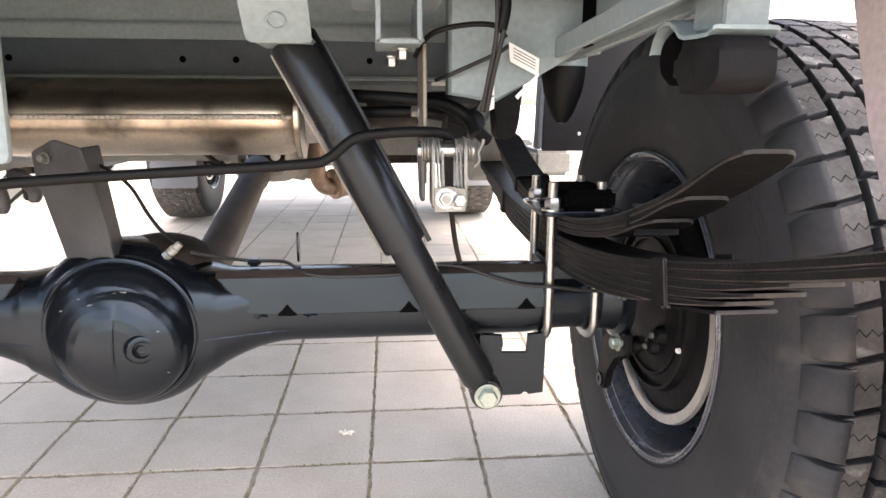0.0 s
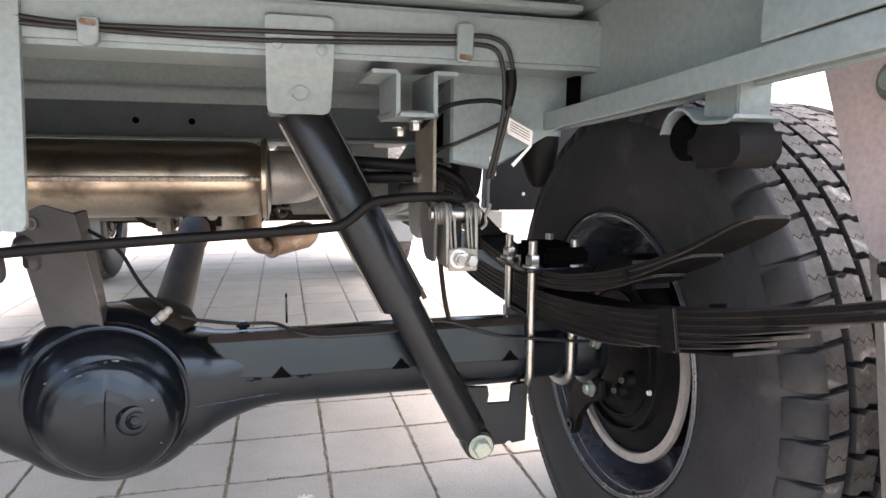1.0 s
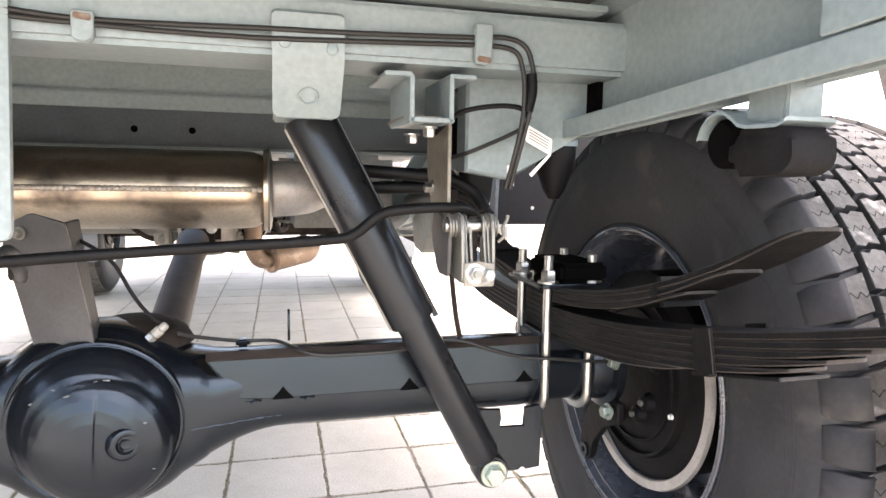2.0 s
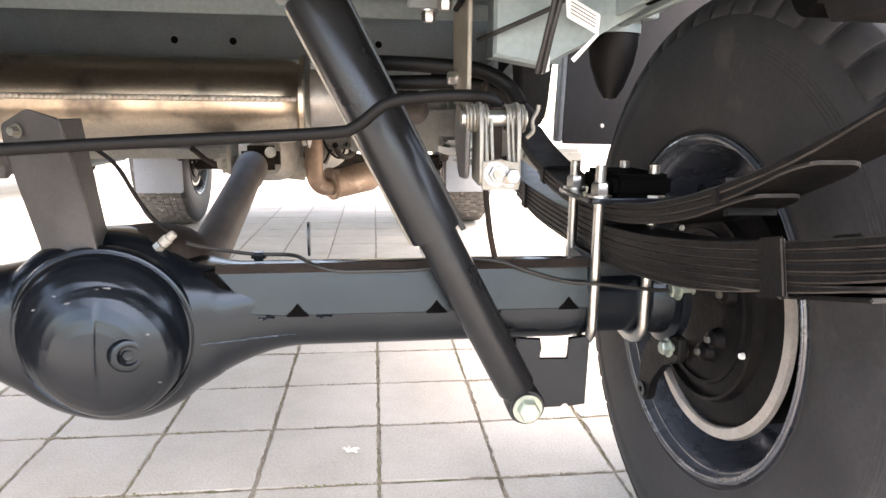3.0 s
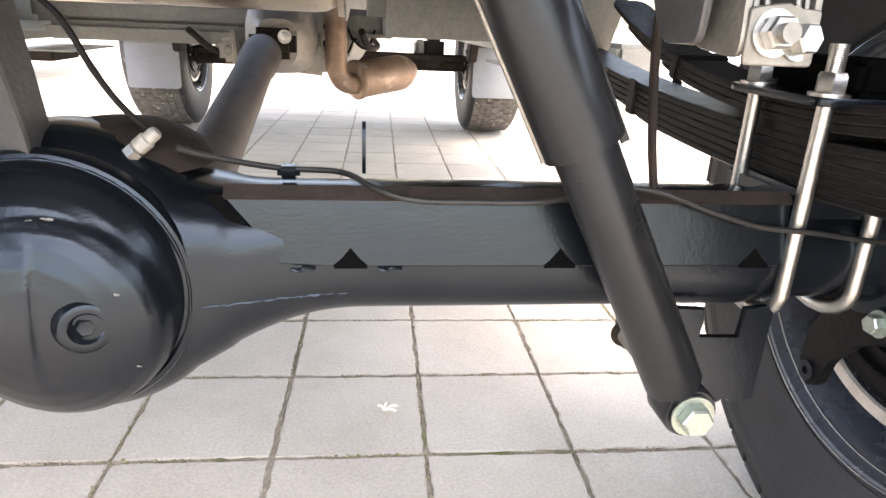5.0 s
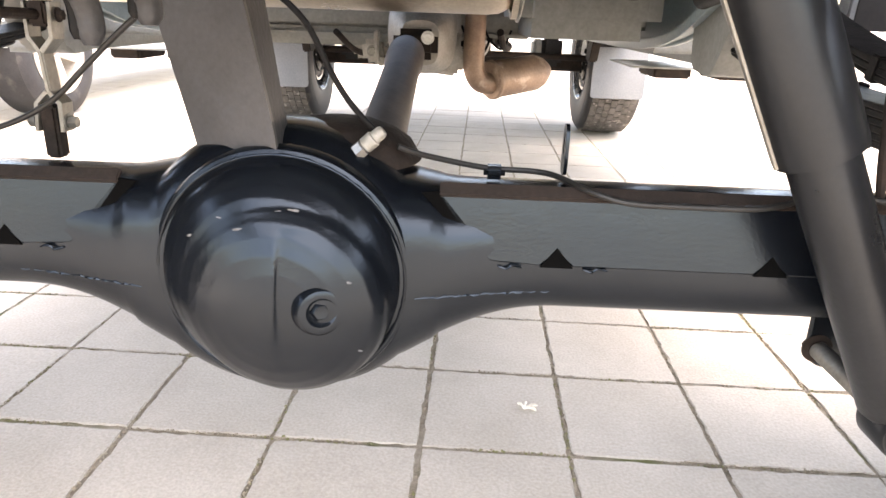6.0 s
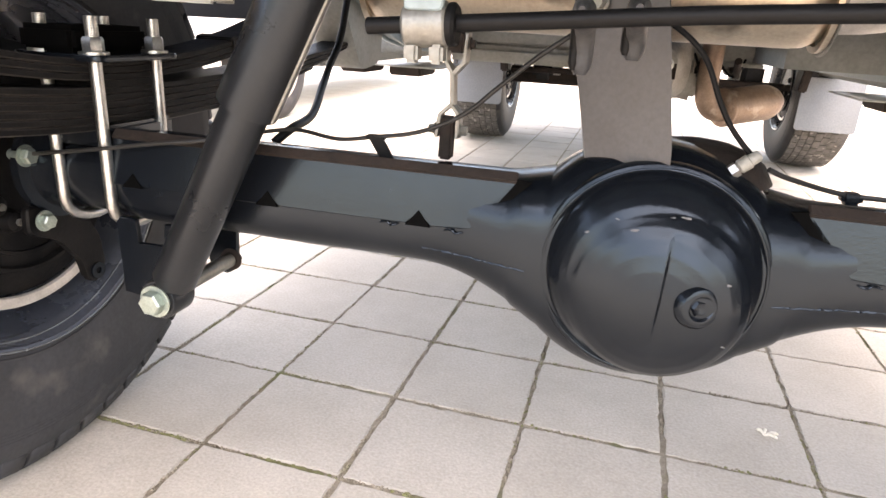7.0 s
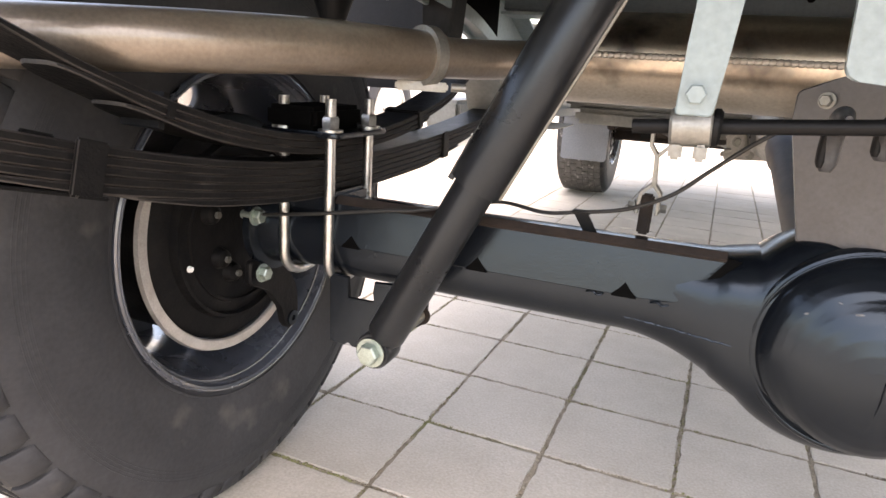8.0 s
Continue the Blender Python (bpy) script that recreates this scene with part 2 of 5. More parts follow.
def rounded(pts, r, steps=4):
    """Rounds the corners of an outline."""
    out = []
    n = len(pts)
    for i in range(n):
        p, a, b = Vector(pts[i]), Vector(pts[i - 1]), Vector(pts[(i + 1) % n])
        rr = min(r, (a - p).length * 0.45, (b - p).length * 0.45)
        s, e = p + (a - p).normalized() * rr, p + (b - p).normalized() * rr
        for k in range(steps + 1):
            t = k / steps
            q = s * (1 - t) ** 2 + p * 2 * t * (1 - t) + e * t * t
            out.append((q.x, q.y))
    return out


def xz(y):
    """Lays (u, v) as (x, z) in the plane of that y."""
    return Matrix(((1, 0, 0, 0), (0, 0, -1, y), (0, 1, 0, 0), (0, 0, 0, 1)))


def yz(x):
    """Lays (u, v) as (y, z) in the plane of that x."""
    return Matrix(((0, 0, 1, x), (1, 0, 0, 0), (0, 1, 0, 0), (0, 0, 0, 1)))


def turned(profile, at, axis, sides=64, closed=True, bm=None):
    """A ring-shaped body: a closed profile of (along, radius) turned round an axis."""
    bm = bm or bmesh.new()
    m = Vector(axis).to_track_quat("Z", "Y").to_matrix().to_4x4()
    m.translation = at
    rings = [[bm.verts.new(m @ Vector((r * math.cos(a), r * math.sin(a), h))) for a in (2 * math.pi * k / sides for k in range(sides))] for h, r in profile]
    pairs = list(zip(rings, rings[1:])) + ([(rings[-1], rings[0])] if closed else [])
    for a, b in pairs:
        for k in range(sides):
            bm.faces.new((a[k], a[(k + 1) % sides], b[(k + 1) % sides], b[k]))
    return bm


def loft(sections, bm=None, caps=True):
    """Skins a row of sections, each a list of points of the same number."""
    bm = bm or bmesh.new()
    rings = [[bm.verts.new(p) for p in sec] for sec in sections]
    n = len(rings[0])
    for a, b in zip(rings, rings[1:]):
        for k in range(n):
            bm.faces.new((a[k], a[(k + 1) % n], b[(k + 1) % n], b[k]))
    if caps:
        bm.faces.new(rings[0][::-1])
        bm.faces.new(rings[-1])
    return bm


def step_between(a, b, t):
    t = max(0.0, min(1.0, t))
    return a + (b - a) * t * t * (3 - 2 * t)


# ---- ground ----
TILE_SIZE, TURN = 0.2, radians(-1.2)
TURN_M = Matrix.Rotation(TURN, 4, "Z")
bm = bmesh.new()
bmesh.ops.create_grid(bm, x_segments=8, y_segments=8, size=150, matrix=Matrix.Translation((0, 0, -0.009)))
ground = tagged(part("ground", bm, GROUND), "pale paved ground reaching the horizon", "ground", kind="structure")
bm = bmesh.new()
bmesh.ops.create_grid(bm, x_segments=120, y_segments=120, size=7, matrix=TURN_M @ Matrix.Translation((0, 4, -0.0030)))
for v in bm.verts:
    v.co.z += 0.0014 * noise.noise(v.co * 9)
pavement = tagged(part("pavement", bm, JOINT), "square concrete pavers with sandy mossy joints", "pavement", kind="structure")


# ---- rear axle ----
def axle_section(x):
    """The bottom, top and half depth of the banjo housing at x."""
    a = abs(x)
    tube_b, tube_t = 0.334, 0.427
    if a < 0.105:
        circ = math.sqrt(max(0.0, 0.107 ** 2 - (a * 0.93) ** 2))
    else:
        circ = 0.0
    if a < 0.085:
        b, t = 0.362 - circ, 0.362 + circ
    else:
        at = 0.085
        c0 = math.sqrt(0.107 ** 2 - (at * 0.93) ** 2)
        b = step_between(0.362 - c0, tube_b, ((a - at) / 0.12) ** 0.6)
        t = step_between(0.362 + c0, tube_t, ((a - at) / 0.05) ** 0.7)
    depth = step_between(0.062, 0.048, (a - 0.06) / 0.12)
    if a > 0.50:
        k = (a - 0.50) / 0.06
        b, t, depth = step_between(tube_b, 0.338, k), step_between(tube_t, 0.424, k), step_between(0.048, 0.039, k)
    return b, t, depth


from mathutils.bvhtree import BVHTree

axle = thing("rear_axle", "black painted banjo rear axle with round differential cover", "axle")
secs = []
for i in range(-126, 127):
    x = i * 0.005
    b, t, d = axle_section(x)
    zc, h = (b + t) / 2, (t - b) / 2
    p = 2.6 if abs(x) > 0.11 else 3.0
    if abs(x) > 0.5:
        p = max(2.0, 2.6 - (abs(x) - 0.5) * 20)
    ring = []
    for k in range(36):
        a = 2 * math.pi * k / 36
        c, s = math.cos(a), math.sin(a)
        ring.append(Vector((x, -0.003 - 0.007 * step_between(0, 1, (abs(x) - 0.50) / 0.06) + d * math.copysign(abs(c) ** (2 / p), c), zc + h * math.copysign(abs(s) ** (2 / p), s))))
    secs.append(ring)
shell = loft(secs)
HOUSING_TREE = BVHTree.FromBMesh(shell)
part("housing", shell, AXLE, axle)
CX, CZ = 0.004, 0.366
LEAN = Matrix.Translation((0, -0.0515, 0.379)) @ Matrix.Rotation(radians(-10), 4, "X") @ Matrix.Translation((0, 0.0515, -0.379))
COVER = [(0.0, 0.0845), (0.004, 0.0835), (0.009, 0.081), (0.014, 0.077), (0.019, 0.0715), (0.024, 0.064), (0.028, 0.055), (0.0315, 0.044), (0.034, 0.030), (0.035, 0.015), (0.0352, 0.0)]
BULGE = lathe([(-0.026, 0.0745), (-0.010, 0.0735), (0.000, 0.0698), (0.0070, 0.0635), (0.0125, 0.0550), (0.0175, 0.0440), (0.0213, 0.0315), (0.0238, 0.0180), (0.0248, 0.0070), (0.0250, 0.0)], (CX + 0.005, -0.0805, CZ - 0.0130), (-0.05, -1, -0.05), 72)
BULGE_TREE = BVHTree.FromBMesh(BULGE)
BULGE.free()


def cover_height(dx, dz):
    """How far the pressed cover stands out behind its flange: a dish blended into a fuller boss, with a crease."""
    q = math.hypot(dx, dz)
    low = 0.0
    for (h0, r0), (h1, r1) in zip(COVER, COVER[1:]):
        if r1 <= q <= r0:
            low = h0 + (h1 - h0) * (r0 - q) / (r0 - r1)
    hit = BULGE_TREE.ray_cast(Vector((CX + dx, -0.3, CZ + dz)), Vector((0, 1, 0)))[0]
    high = -0.060 - hit.y if hit else -0.02
    k = 0.0075
    w = max(0.0, k - abs(low - high)) / k
    height = max(low, high) + w * w * k * 0.25
    height -= w * w * k * 0.25 * max(0.0, (q - 0.07) / 0.0145)
    # crease: a shallow step that fades to its ends and to one side
    off = dx - (0.0060 + 0.05 * dz)
    along = max(0.0, 1 - ((dz + 0.004) / 0.050) ** 2) ** 0.6
    if off > 0:
        height -= 0.0034 * along * math.exp(-off / 0.018) * min(1.0, off / 0.0024)
    else:
        height += 0.0005 * along * math.exp(off / 0.004)
    return height


bm = bmesh.new()
rings = [[bm.verts.new((CX + q * math.cos(a), -0.060 - cover_height(q * math.cos(a), q * math.sin(a)), CZ + q * math.sin(a))) for a in (2 * math.pi * k / 144 for k in range(144))] for q in [0.0845 - 0.0844 * i / 72 for i in range(73)]]
for a, b in zip(rings, rings[1:]):
    for k in range(144):
        bm.faces.new((a[k], a[(k + 1) % 144], b[(k + 1) % 144], b[k]))
bm.faces.new(rings[-1])
bmesh.ops.smooth_vert(bm, verts=[v for r in rings[3:] for v in r], factor=0.4, use_axis_y=True)
COVER_TREE = BVHTree.FromBMesh(bm)
part("differential_cover", bm, AXLE, axle, "domed black cover with a worn sheen", 60)
lumps = random.Random(12)
bead = [Vector((CX + 0.0872 * math.cos(2 * math.pi * k / 120), -0.0628, CZ + 0.0872 * math.sin(2 * math.pi * k / 120))) for k in range(121)]
part("cover_flange", turned([(-0.004, 0.0835), (0.0015, 0.0845), (0.003, 0.087), (0.0015, 0.0905), (-0.001, 0.092), (-0.01, 0.0925), (-0.01, 0.083)], (CX, -0.060, CZ), (0, -1, 0), 72), AXLE, axle)
part("weld_bead", tube(bead, [0.0011 + lumps.uniform(-0.0004, 0.0004) for k in range(121)], 10), AXLE, axle, "uneven black weld bead round the cover")
for dx, dz, r in ((-0.030, 0.050, 0.0016), (-0.018, 0.044, 0.0019), (0.008, 0.056, 0.0014), (0.016, 0.0565, 0.0018), (0.053, 0.012, 0.0022), (0.058, -0.040, 0.0013), (-0.052, 0.036, 0.0012)):
    hit, face_n = COVER_TREE.ray_cast(Vector((CX + dx, -0.3, CZ + dz)), Vector((0, 1, 0)))[:2]
    chip = bmesh.new()
    for i in range(lumps.randint(2, 4)):
        w = r * lumps.uniform(0.5, 1.0)
        bmesh.ops.create_icosphere(chip, subdivisions=1, radius=w, matrix=Matrix.Translation(hit + Vector((lumps.uniform(-1.6, 1.6) * r, 0.0002, lumps.uniform(-0.4, 0.4) * r))) @ Matrix.Diagonal((1.7, 0.30, 0.6, 1)))
    part("paint_chip", chip, CHIP, axle, "pale paint chip")
plug = part("filler_plug", turned([(-0.006, 0.0080), (0.0000, 0.0085), (0.0016, 0.0102), (0.0018, 0.0122), (0.0008, 0.0150), (-0.002, 0.0172), (-0.006, 0.0185)], (0.0405, -0.1030, 0.3595), (0.42, -1, 0.05), 32), AXLE, axle, "threaded filler plug with a square socket")
part("plug_socket", lathe([(-0.006, 0.0078), (-0.0015, 0.0072), (0.0006, 0.0050), (0.0002, 0.003)], (0.0405, -0.1030, 0.3595), (0.42, -1, 0.05), 6), AXLE, plug)
for s in (-1, 1):
    outline = [(0.142 * s, 0.388), (0.150 * s, 0.381)]
    for c in (0.197, 0.346, 0.495):
        outline += [((c - 0.0115) * s, 0.379), (c * s, 0.392), ((c + 0.0115) * s, 0.379)]
    outline += [(0.52 * s, 0.379), (0.52 * s, 0.426), (0.112 * s, 0.426), (0.134 * s, 0.398)]
    part("stiffener_plate", slab(outline, 0.005, LEAN @ xz(-0.0515), 0.001), AXLE, axle)
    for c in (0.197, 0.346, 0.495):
        # black wedge in front of each notch, the shade inside it painted
        part("notch", slab([((c - 0.0118) * s, 0.378), (c * s, 0.3925), ((c + 0.0118) * s, 0.378)], 0.002, LEAN @ xz(-0.0536), 0), CAVITY, axle, "triangular notch in the plate edge, its shade a black wedge")
    part("top_flange", box((0.408, 0.004, 0.011), (0.317 * s, -0.0425, 0.4290), (-45, 0, 0), 0.001), AXLE_RUST, axle, "dusty brown upper edge")
    # the gap's shade laid on as a black strip
    part("plate_end", slab([(0.100 * s, 0.4275), (0.113 * s, 0.4290), (0.149 * s, 0.3870), (0.139 * s, 0.3860)], 0.0030, LEAN @ xz(-0.0525), 0.0005), CAVITY, axle, "black strip for the shaded gap at the plate's end")
    lumps = random.Random(5)
    seam = []
    for i in range(44):
        x, z = (0.098 + i * 0.0026) * s, 0.3525 + 0.0045 * min(1.0, i / 40)
        hit = HOUSING_TREE.ray_cast(Vector((x, -0.3, z)), Vector((0, 1, 0)))[0]
        seam.append(hit + Vector((0, 0.0007 + 0.0012 * max(0.0, (i - 26) / 18), lumps.uniform(-0.0006, 0.0006))))
    part("weld_seam", tube(seam, [0.0015 + lumps.uniform(-0.0006, 0.0006) for p in seam], 8), AXLE, axle)
    for c in (0.165, 0.225, 0.41):
        part("weld_spot", tube(smooth_path([((c - 0.009) * s, -0.0530, 0.3775), ((c - 0.003) * s, -0.0538, 0.3760), ((c + 0.001) * s, -0.0535, 0.3785), ((c + 0.008) * s, -0.0530, 0.3770)], 3), [0.0008, 0.0013, 0.0010, 0.0015, 0.0008, 0.0012, 0.0014, 0.0009, 0.0012, 0.0007], 6), AXLE, axle)
    part("end_flange", lathe([(0, 0.045), (0.01, 0.047), (0.03, 0.05), (0.034, 0.060), (0.044, 0.060)], (0.592 * s, -0.003, 0.381), (s, 0, 0), 40), AXLE, axle)
    # lower bracket of the shock absorber
    outline = [(x * s, z) for x, z in ((0.438, 0.345), (0.465, 0.343), (0.467, 0.330), (0.4635, 0.318), (0.4985, 0.317), (0.4985, 0.343), (0.523, 0.345), (0.5215, 0.261), (0.502, 0.259), (0.499, 0.264), (0.495, 0.264), (0.492, 0.259), (0.455, 0.259), (0.438, 0.275))]
    part("shock_bracket", slab(outline, 0.006, xz(-0.048), 0.001), AXLE, axle, "black lower bracket with a square window")
    part("shock_bracket", slab(rounded([(0.428 * s, 0.345), (0.470 * s, 0.345), (0.466 * s, 0.275), (0.445 * s, 0.266), (0.430 * s, 0.276)], 0.006, 2), 0.006, xz(0.024), 0.001), AXLE, axle)
    part("spring_seat", box((0.075, 0.10, 0.022), (0.558 * s, 0, 0.425), bevel=0.004), AXLE, axle)
part("breather_boss", lathe([(-0.01, 0.066), (0.004, 0.058), (0.012, 0.046), (0.018, 0.030), (0.0205, 0.014), (0.021, 0.0)], (0.030, 0.018, 0.447), (0, 0, 1), 40), AXLE_RUST, axle, "rusty breather boss")
part("pinion_nose", lathe([(0, 0.076), (0.02, 0.075), (0.04, 0.071), (0.06, 0.064), (0.08, 0.056), (0.10, 0.050), (0.13, 0.045), (0.14, 0.050), (0.15, 0.050)], (0.02, 0.03, 0.362), (0.0, 1, -0.22), 36), AXLE_RUST, axle)
# upright plate welded to the housing
outline = rounded([(-0.060, 0.446), (0.006, 0.450), (0.0045, 0.468), (-0.0075, 0.540), (-0.0150, 0.583), (-0.050, 0.592), (-0.083, 0.577), (-0.0825, 0.552)], 0.004, 2)
FACE = Matrix(((1, 0, 0, 0), (-0.46, -0.115, -1, -0.0045), (0, 1, 0, 0), (0, 0, 0, 1)))
SIDE = Matrix(((0, -0.15, 1, 0.0705), (1, 0, 0, 0), (0, 1, 0, 0), (0, 0, 0, 1)))
plate = part("upright_plate", slab(outline, 0.005, FACE, 0.001), PLATE, axle, "grey upright bracket plate")
part("plate_flange", slab([(-0.0570, 0.450), (-0.024, 0.450), (-0.016, 0.583), (-0.0630, 0.583)], 0.005, SIDE, 0.001), FINGER, plate, "dark side flange of the bracket")
# a highlight on the plate modelled as a small pale hexagon
part("plate_glint", hex_bolt((-0.062, -0.0470, 0.571), (-0.4, -1, 0), 0.0050, 0.008), GALV, plate, "small pale hexagon put in for a highlight on the bracket")


# ---- shock absorbers ----
def shock_absorber(s):
    ob = thing("shock_absorber", "gloss black telescopic shock absorber leaning inward above the axle", "shock absorber", "rear shock absorbers")
    low, top = Vector((0.4375 * s, -0.088, 0.286)), Vector((0.222 * s, -0.095, 0.70))
    d = (top - low).normalized()
    part("lower_tube", lathe([(0.012, 0.016), (0.02, 0.0205), (0.20, 0.0205), (0.26, 0.0205)], low, d, 40), SHOCK, ob)
    part("dust_tube", lathe([(0.212, 0.0225), (0.212, 0.0262), (0.216, 0.0266), (0.462, 0.0266), (0.464, 0.0255), (0.464, 0.022), (0.455, 0.020), (0.455, 0.008)], low, d, 44), SHOCK, ob)
    part("tube_fin", slab([(0.0, 0.0), (0.25, 0.0), (0.25, 0.006), (0.0, 0.006)], 0.003, Matrix.Translation(low + d * 0.2) @ Matrix(((d.x, s * d.z, 0, 0.024 * s * d.z), (0, 0, 1, 0.006), (d.z, -s * d.x, 0, -0.024 * s * d.x), (0, 0, 0, 1))), 0.0005), SHOCK, ob)
    inner = Vector((-s * d.z, 0, s * d.x)) * 0.0266 + Vector((0, -0.003, 0))
    # pale steel here stands in for ground light the edge reflects
    part("shield_edge", rod(low + d * 0.214 + inner, low + d * 0.460 + inner, 0.0019, 8), GALV, ob, "dust shield edge, its caught light put in as pale steel")
    part("lower_eye", turned([(-0.016, 0.010), (0.016, 0.010), (0.016, 0.0185), (0.013, 0.020), (-0.013, 0.020), (-0.016, 0.0185)], low, (0, 1, 0), 32), SHOCK, ob)
    part("eye_bushing", turned([(-0.018, 0.006), (0.018, 0.006), (0.018, 0.0105), (-0.018, 0.0105)], low, (0, 1, 0), 24), HOSE, ob)
    bolt = part("bolt", hex_bolt(low + Vector((0, -0.018, 0)), (0, -1, 0), 0.0118, 0.011), ZINC_GREEN, ob, "pale greenish hexagon bolt")
    part("sleeve", rod(low + Vector((0, 0.018, 0)), low + Vector((0, 0.105, 0)), 0.008, 18), GALV, bolt)
    part("nut", hex_bolt(low + Vector((0, 0.108, 0)), (0, 1, 0), 0.0095, 0.01), AXLE_RUST, bolt)
    part("stud", rod(top - d * 0.02, top + d * 0.05, 0.006), ZINC, ob)
    return ob


for s in (-1, 1):
    shock_absorber(s)


# ---- leaf springs ----
def leaf(y0, y1, curve, top, thick, width, cx, taper=True):
    secs = []
    n = max(8, int((y1 - y0) / 0.02))
    stations = [y0 + (y1 - y0) * i / n for i in range(1, n)]
    stations = sorted(stations + [y0, y0 + 0.002, y0 + 0.006, y0 + 0.012, y1 - 0.012, y1 - 0.006, y1 - 0.002, y1])
    for y in stations:
        z = top + curve(y)
        near = min(y - y0, y1 - y)
        w = width / 2
        if taper:
            w *= 0.45 + 0.55 * math.sqrt(max(0.0, 1 - max(0.0, 1 - near / 0.024) ** 2))
        e = 0.0012
        h = thick * (0.45 + 0.55 * min(1.0, near / 0.07)) if taper else thick
        e = min(e, h * 0.3)
        secs.append([Vector((cx + u, y, z + v)) for u, v in ((-w, -e), (-w + e, 0), (w - e, 0), (w, -e), (w, -h + e), (w - e, -h), (-w + e, -h), (-w, -h + e))])
    return loft(secs)


def worn(ob):
    """Lighter steel on a leaf's narrow chamfers and ends: wear and painted edge highlights."""
    ob.data.materials.append(WORN_GLINT)
    for f in ob.data.polygons:
        if abs(f.normal.x) > 0.3 and abs(f.normal.z) > 0.3 or abs(f.normal.y) > 0.8:
            f.material_index = 1


def main_curve(y):
    return 0.282 * abs(y) ** 1.81 if y < 0 else 0.12 * y * y


def helper_curve(y):
    return (0.580 if y < 0 else 0.45) * y * y


def leaf_spring(s):
    cx = 0.558 * s
    ob = thing("leaf_spring", "black multi-leaf spring pack with helper leaves clamped on the axle", "leaf spring", "rear leaf springs")
    t = 0.0066
    reach = ((-0.80, 0.64), (-0.775, 0.58), (-0.490, 0.50), (-0.458, 0.44), (-0.427, 0.38), (-0.30, 0.30))
    for k, (a, b) in enumerate(reach):
        worn(part("leaf", leaf(a, b, main_curve, 0.4715 - k * (t + 0.0004), t, 0.052, cx), LEAF, ob))
    for k, (a, b) in enumerate(((-0.430, 0.42), (-0.357, 0.36), (-0.305, 0.25))):
        worn(part("helper_leaf", leaf(a, b, helper_curve, 0.4985 - k * (t + 0.0004), t, 0.052, cx), LEAF, ob))
    part("spacer", box((0.05, 0.09, 0.008), (cx, 0, 0.4745), bevel=0.001), LEAF, ob)
    for y in (-0.346, 0.30):
        z, wide = 0.4715 + main_curve(y) - 0.0185, 0.026 if y < 0 else 0.022
        ang = math.degrees(math.atan((0.72 if y < 0 else 0.24) * y))
        clip = part("spring_clip", box((0.0035, wide, 0.040), (cx - 0.0277 * s, y, z + 0.001), (ang, 0, 0), 0.0016), LEAF, ob)
        worn(clip)
        part("clip_side", box((0.0035, wide, 0.042), (cx + 0.0277 * s, y, z + 0.001), (ang, 0, 0), 0.001), LEAF, clip)
        worn(part("clip_base", box((0.060, wide, 0.003), (cx, y, z - 0.0185), (ang, 0, 0), 0.001), LEAF, clip))
        if y < 0:
            worn(part("clip_tongue", box((0.046, 0.070, 0.0028), (cx, y - 0.044, z - 0.0075), (ang, 0, 0), 0.001), LEAF, clip))
    part("helper_clip", box((0.056, 0.016, 0.027), (cx, 0.20, 0.507), (12, 0, 0), 0.002), LEAF, ob)
    part("helper_clip", box((0.0575, 0.024, 0.0285), (cx, -0.270, 0.5315), (-17, 0, 0), 0.009), LEAF, ob)
    for k, y in enumerate((-0.80, 0.64)):
        z = 0.4715 + main_curve(y) + 0.011
        part("eye", turned([(-0.028, 0.010), (0.028, 0.010), (0.028, 0.018), (-0.028, 0.018)], (cx, y, z), (1, 0, 0), 28), LEAF, ob)
    # clamp
    part("clamp_plate", slab(rounded([(-0.068, -0.052), (0.052, -0.052), (0.052, 0.050), (-0.068, 0.050)], 0.012), 0.006, Matrix.Translation((cx, 0, 0.5015)) @ Matrix.Rotation(radians(90), 4, "Z"), 0.001), AXLE, ob)
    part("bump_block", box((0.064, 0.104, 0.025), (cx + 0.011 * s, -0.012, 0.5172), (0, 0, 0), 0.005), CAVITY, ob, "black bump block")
    for x, near, far in ((0.5235, -0.053, 0.032), (0.5855, -0.050, 0.032)):
        pts = [(x * s, near, 0.539), (x * s, near, 0.47), (x * s, near, 0.40), (x * s, near, 0.362)]
        mid, half = (near + far) / 2, (far - near) / 2
        for k in range(9):
            t = math.pi * k / 8
            pts.append((x * s, mid - half * math.cos(t), 0.356 - 0.026 * math.sin(t)))
        pts += [(x * s, far, 0.362), (x * s, far, 0.45), (x * s, far, 0.538)]
        bolt = part("u_bolt", tube(pts, 0.0058, 16), ZINC, ob, "bright zinc u-bolt round the axle")
        for y in (near, far):
            nut = part("nut", hex_bolt((x * s, y, 0.5045), (0, 0, 1), 0.0100, 0.016), ZINC, bolt)
            turns = [(x * s + 0.0058 * math.cos(k * 0.9), y + 0.0058 * math.sin(k * 0.9), 0.5205 + k * 0.00021) for k in range(84)]
            part("thread", tube(turns, 0.0005, 4), GALV, nut)
    return ob


for s in (-1, 1):
    leaf_spring(s)


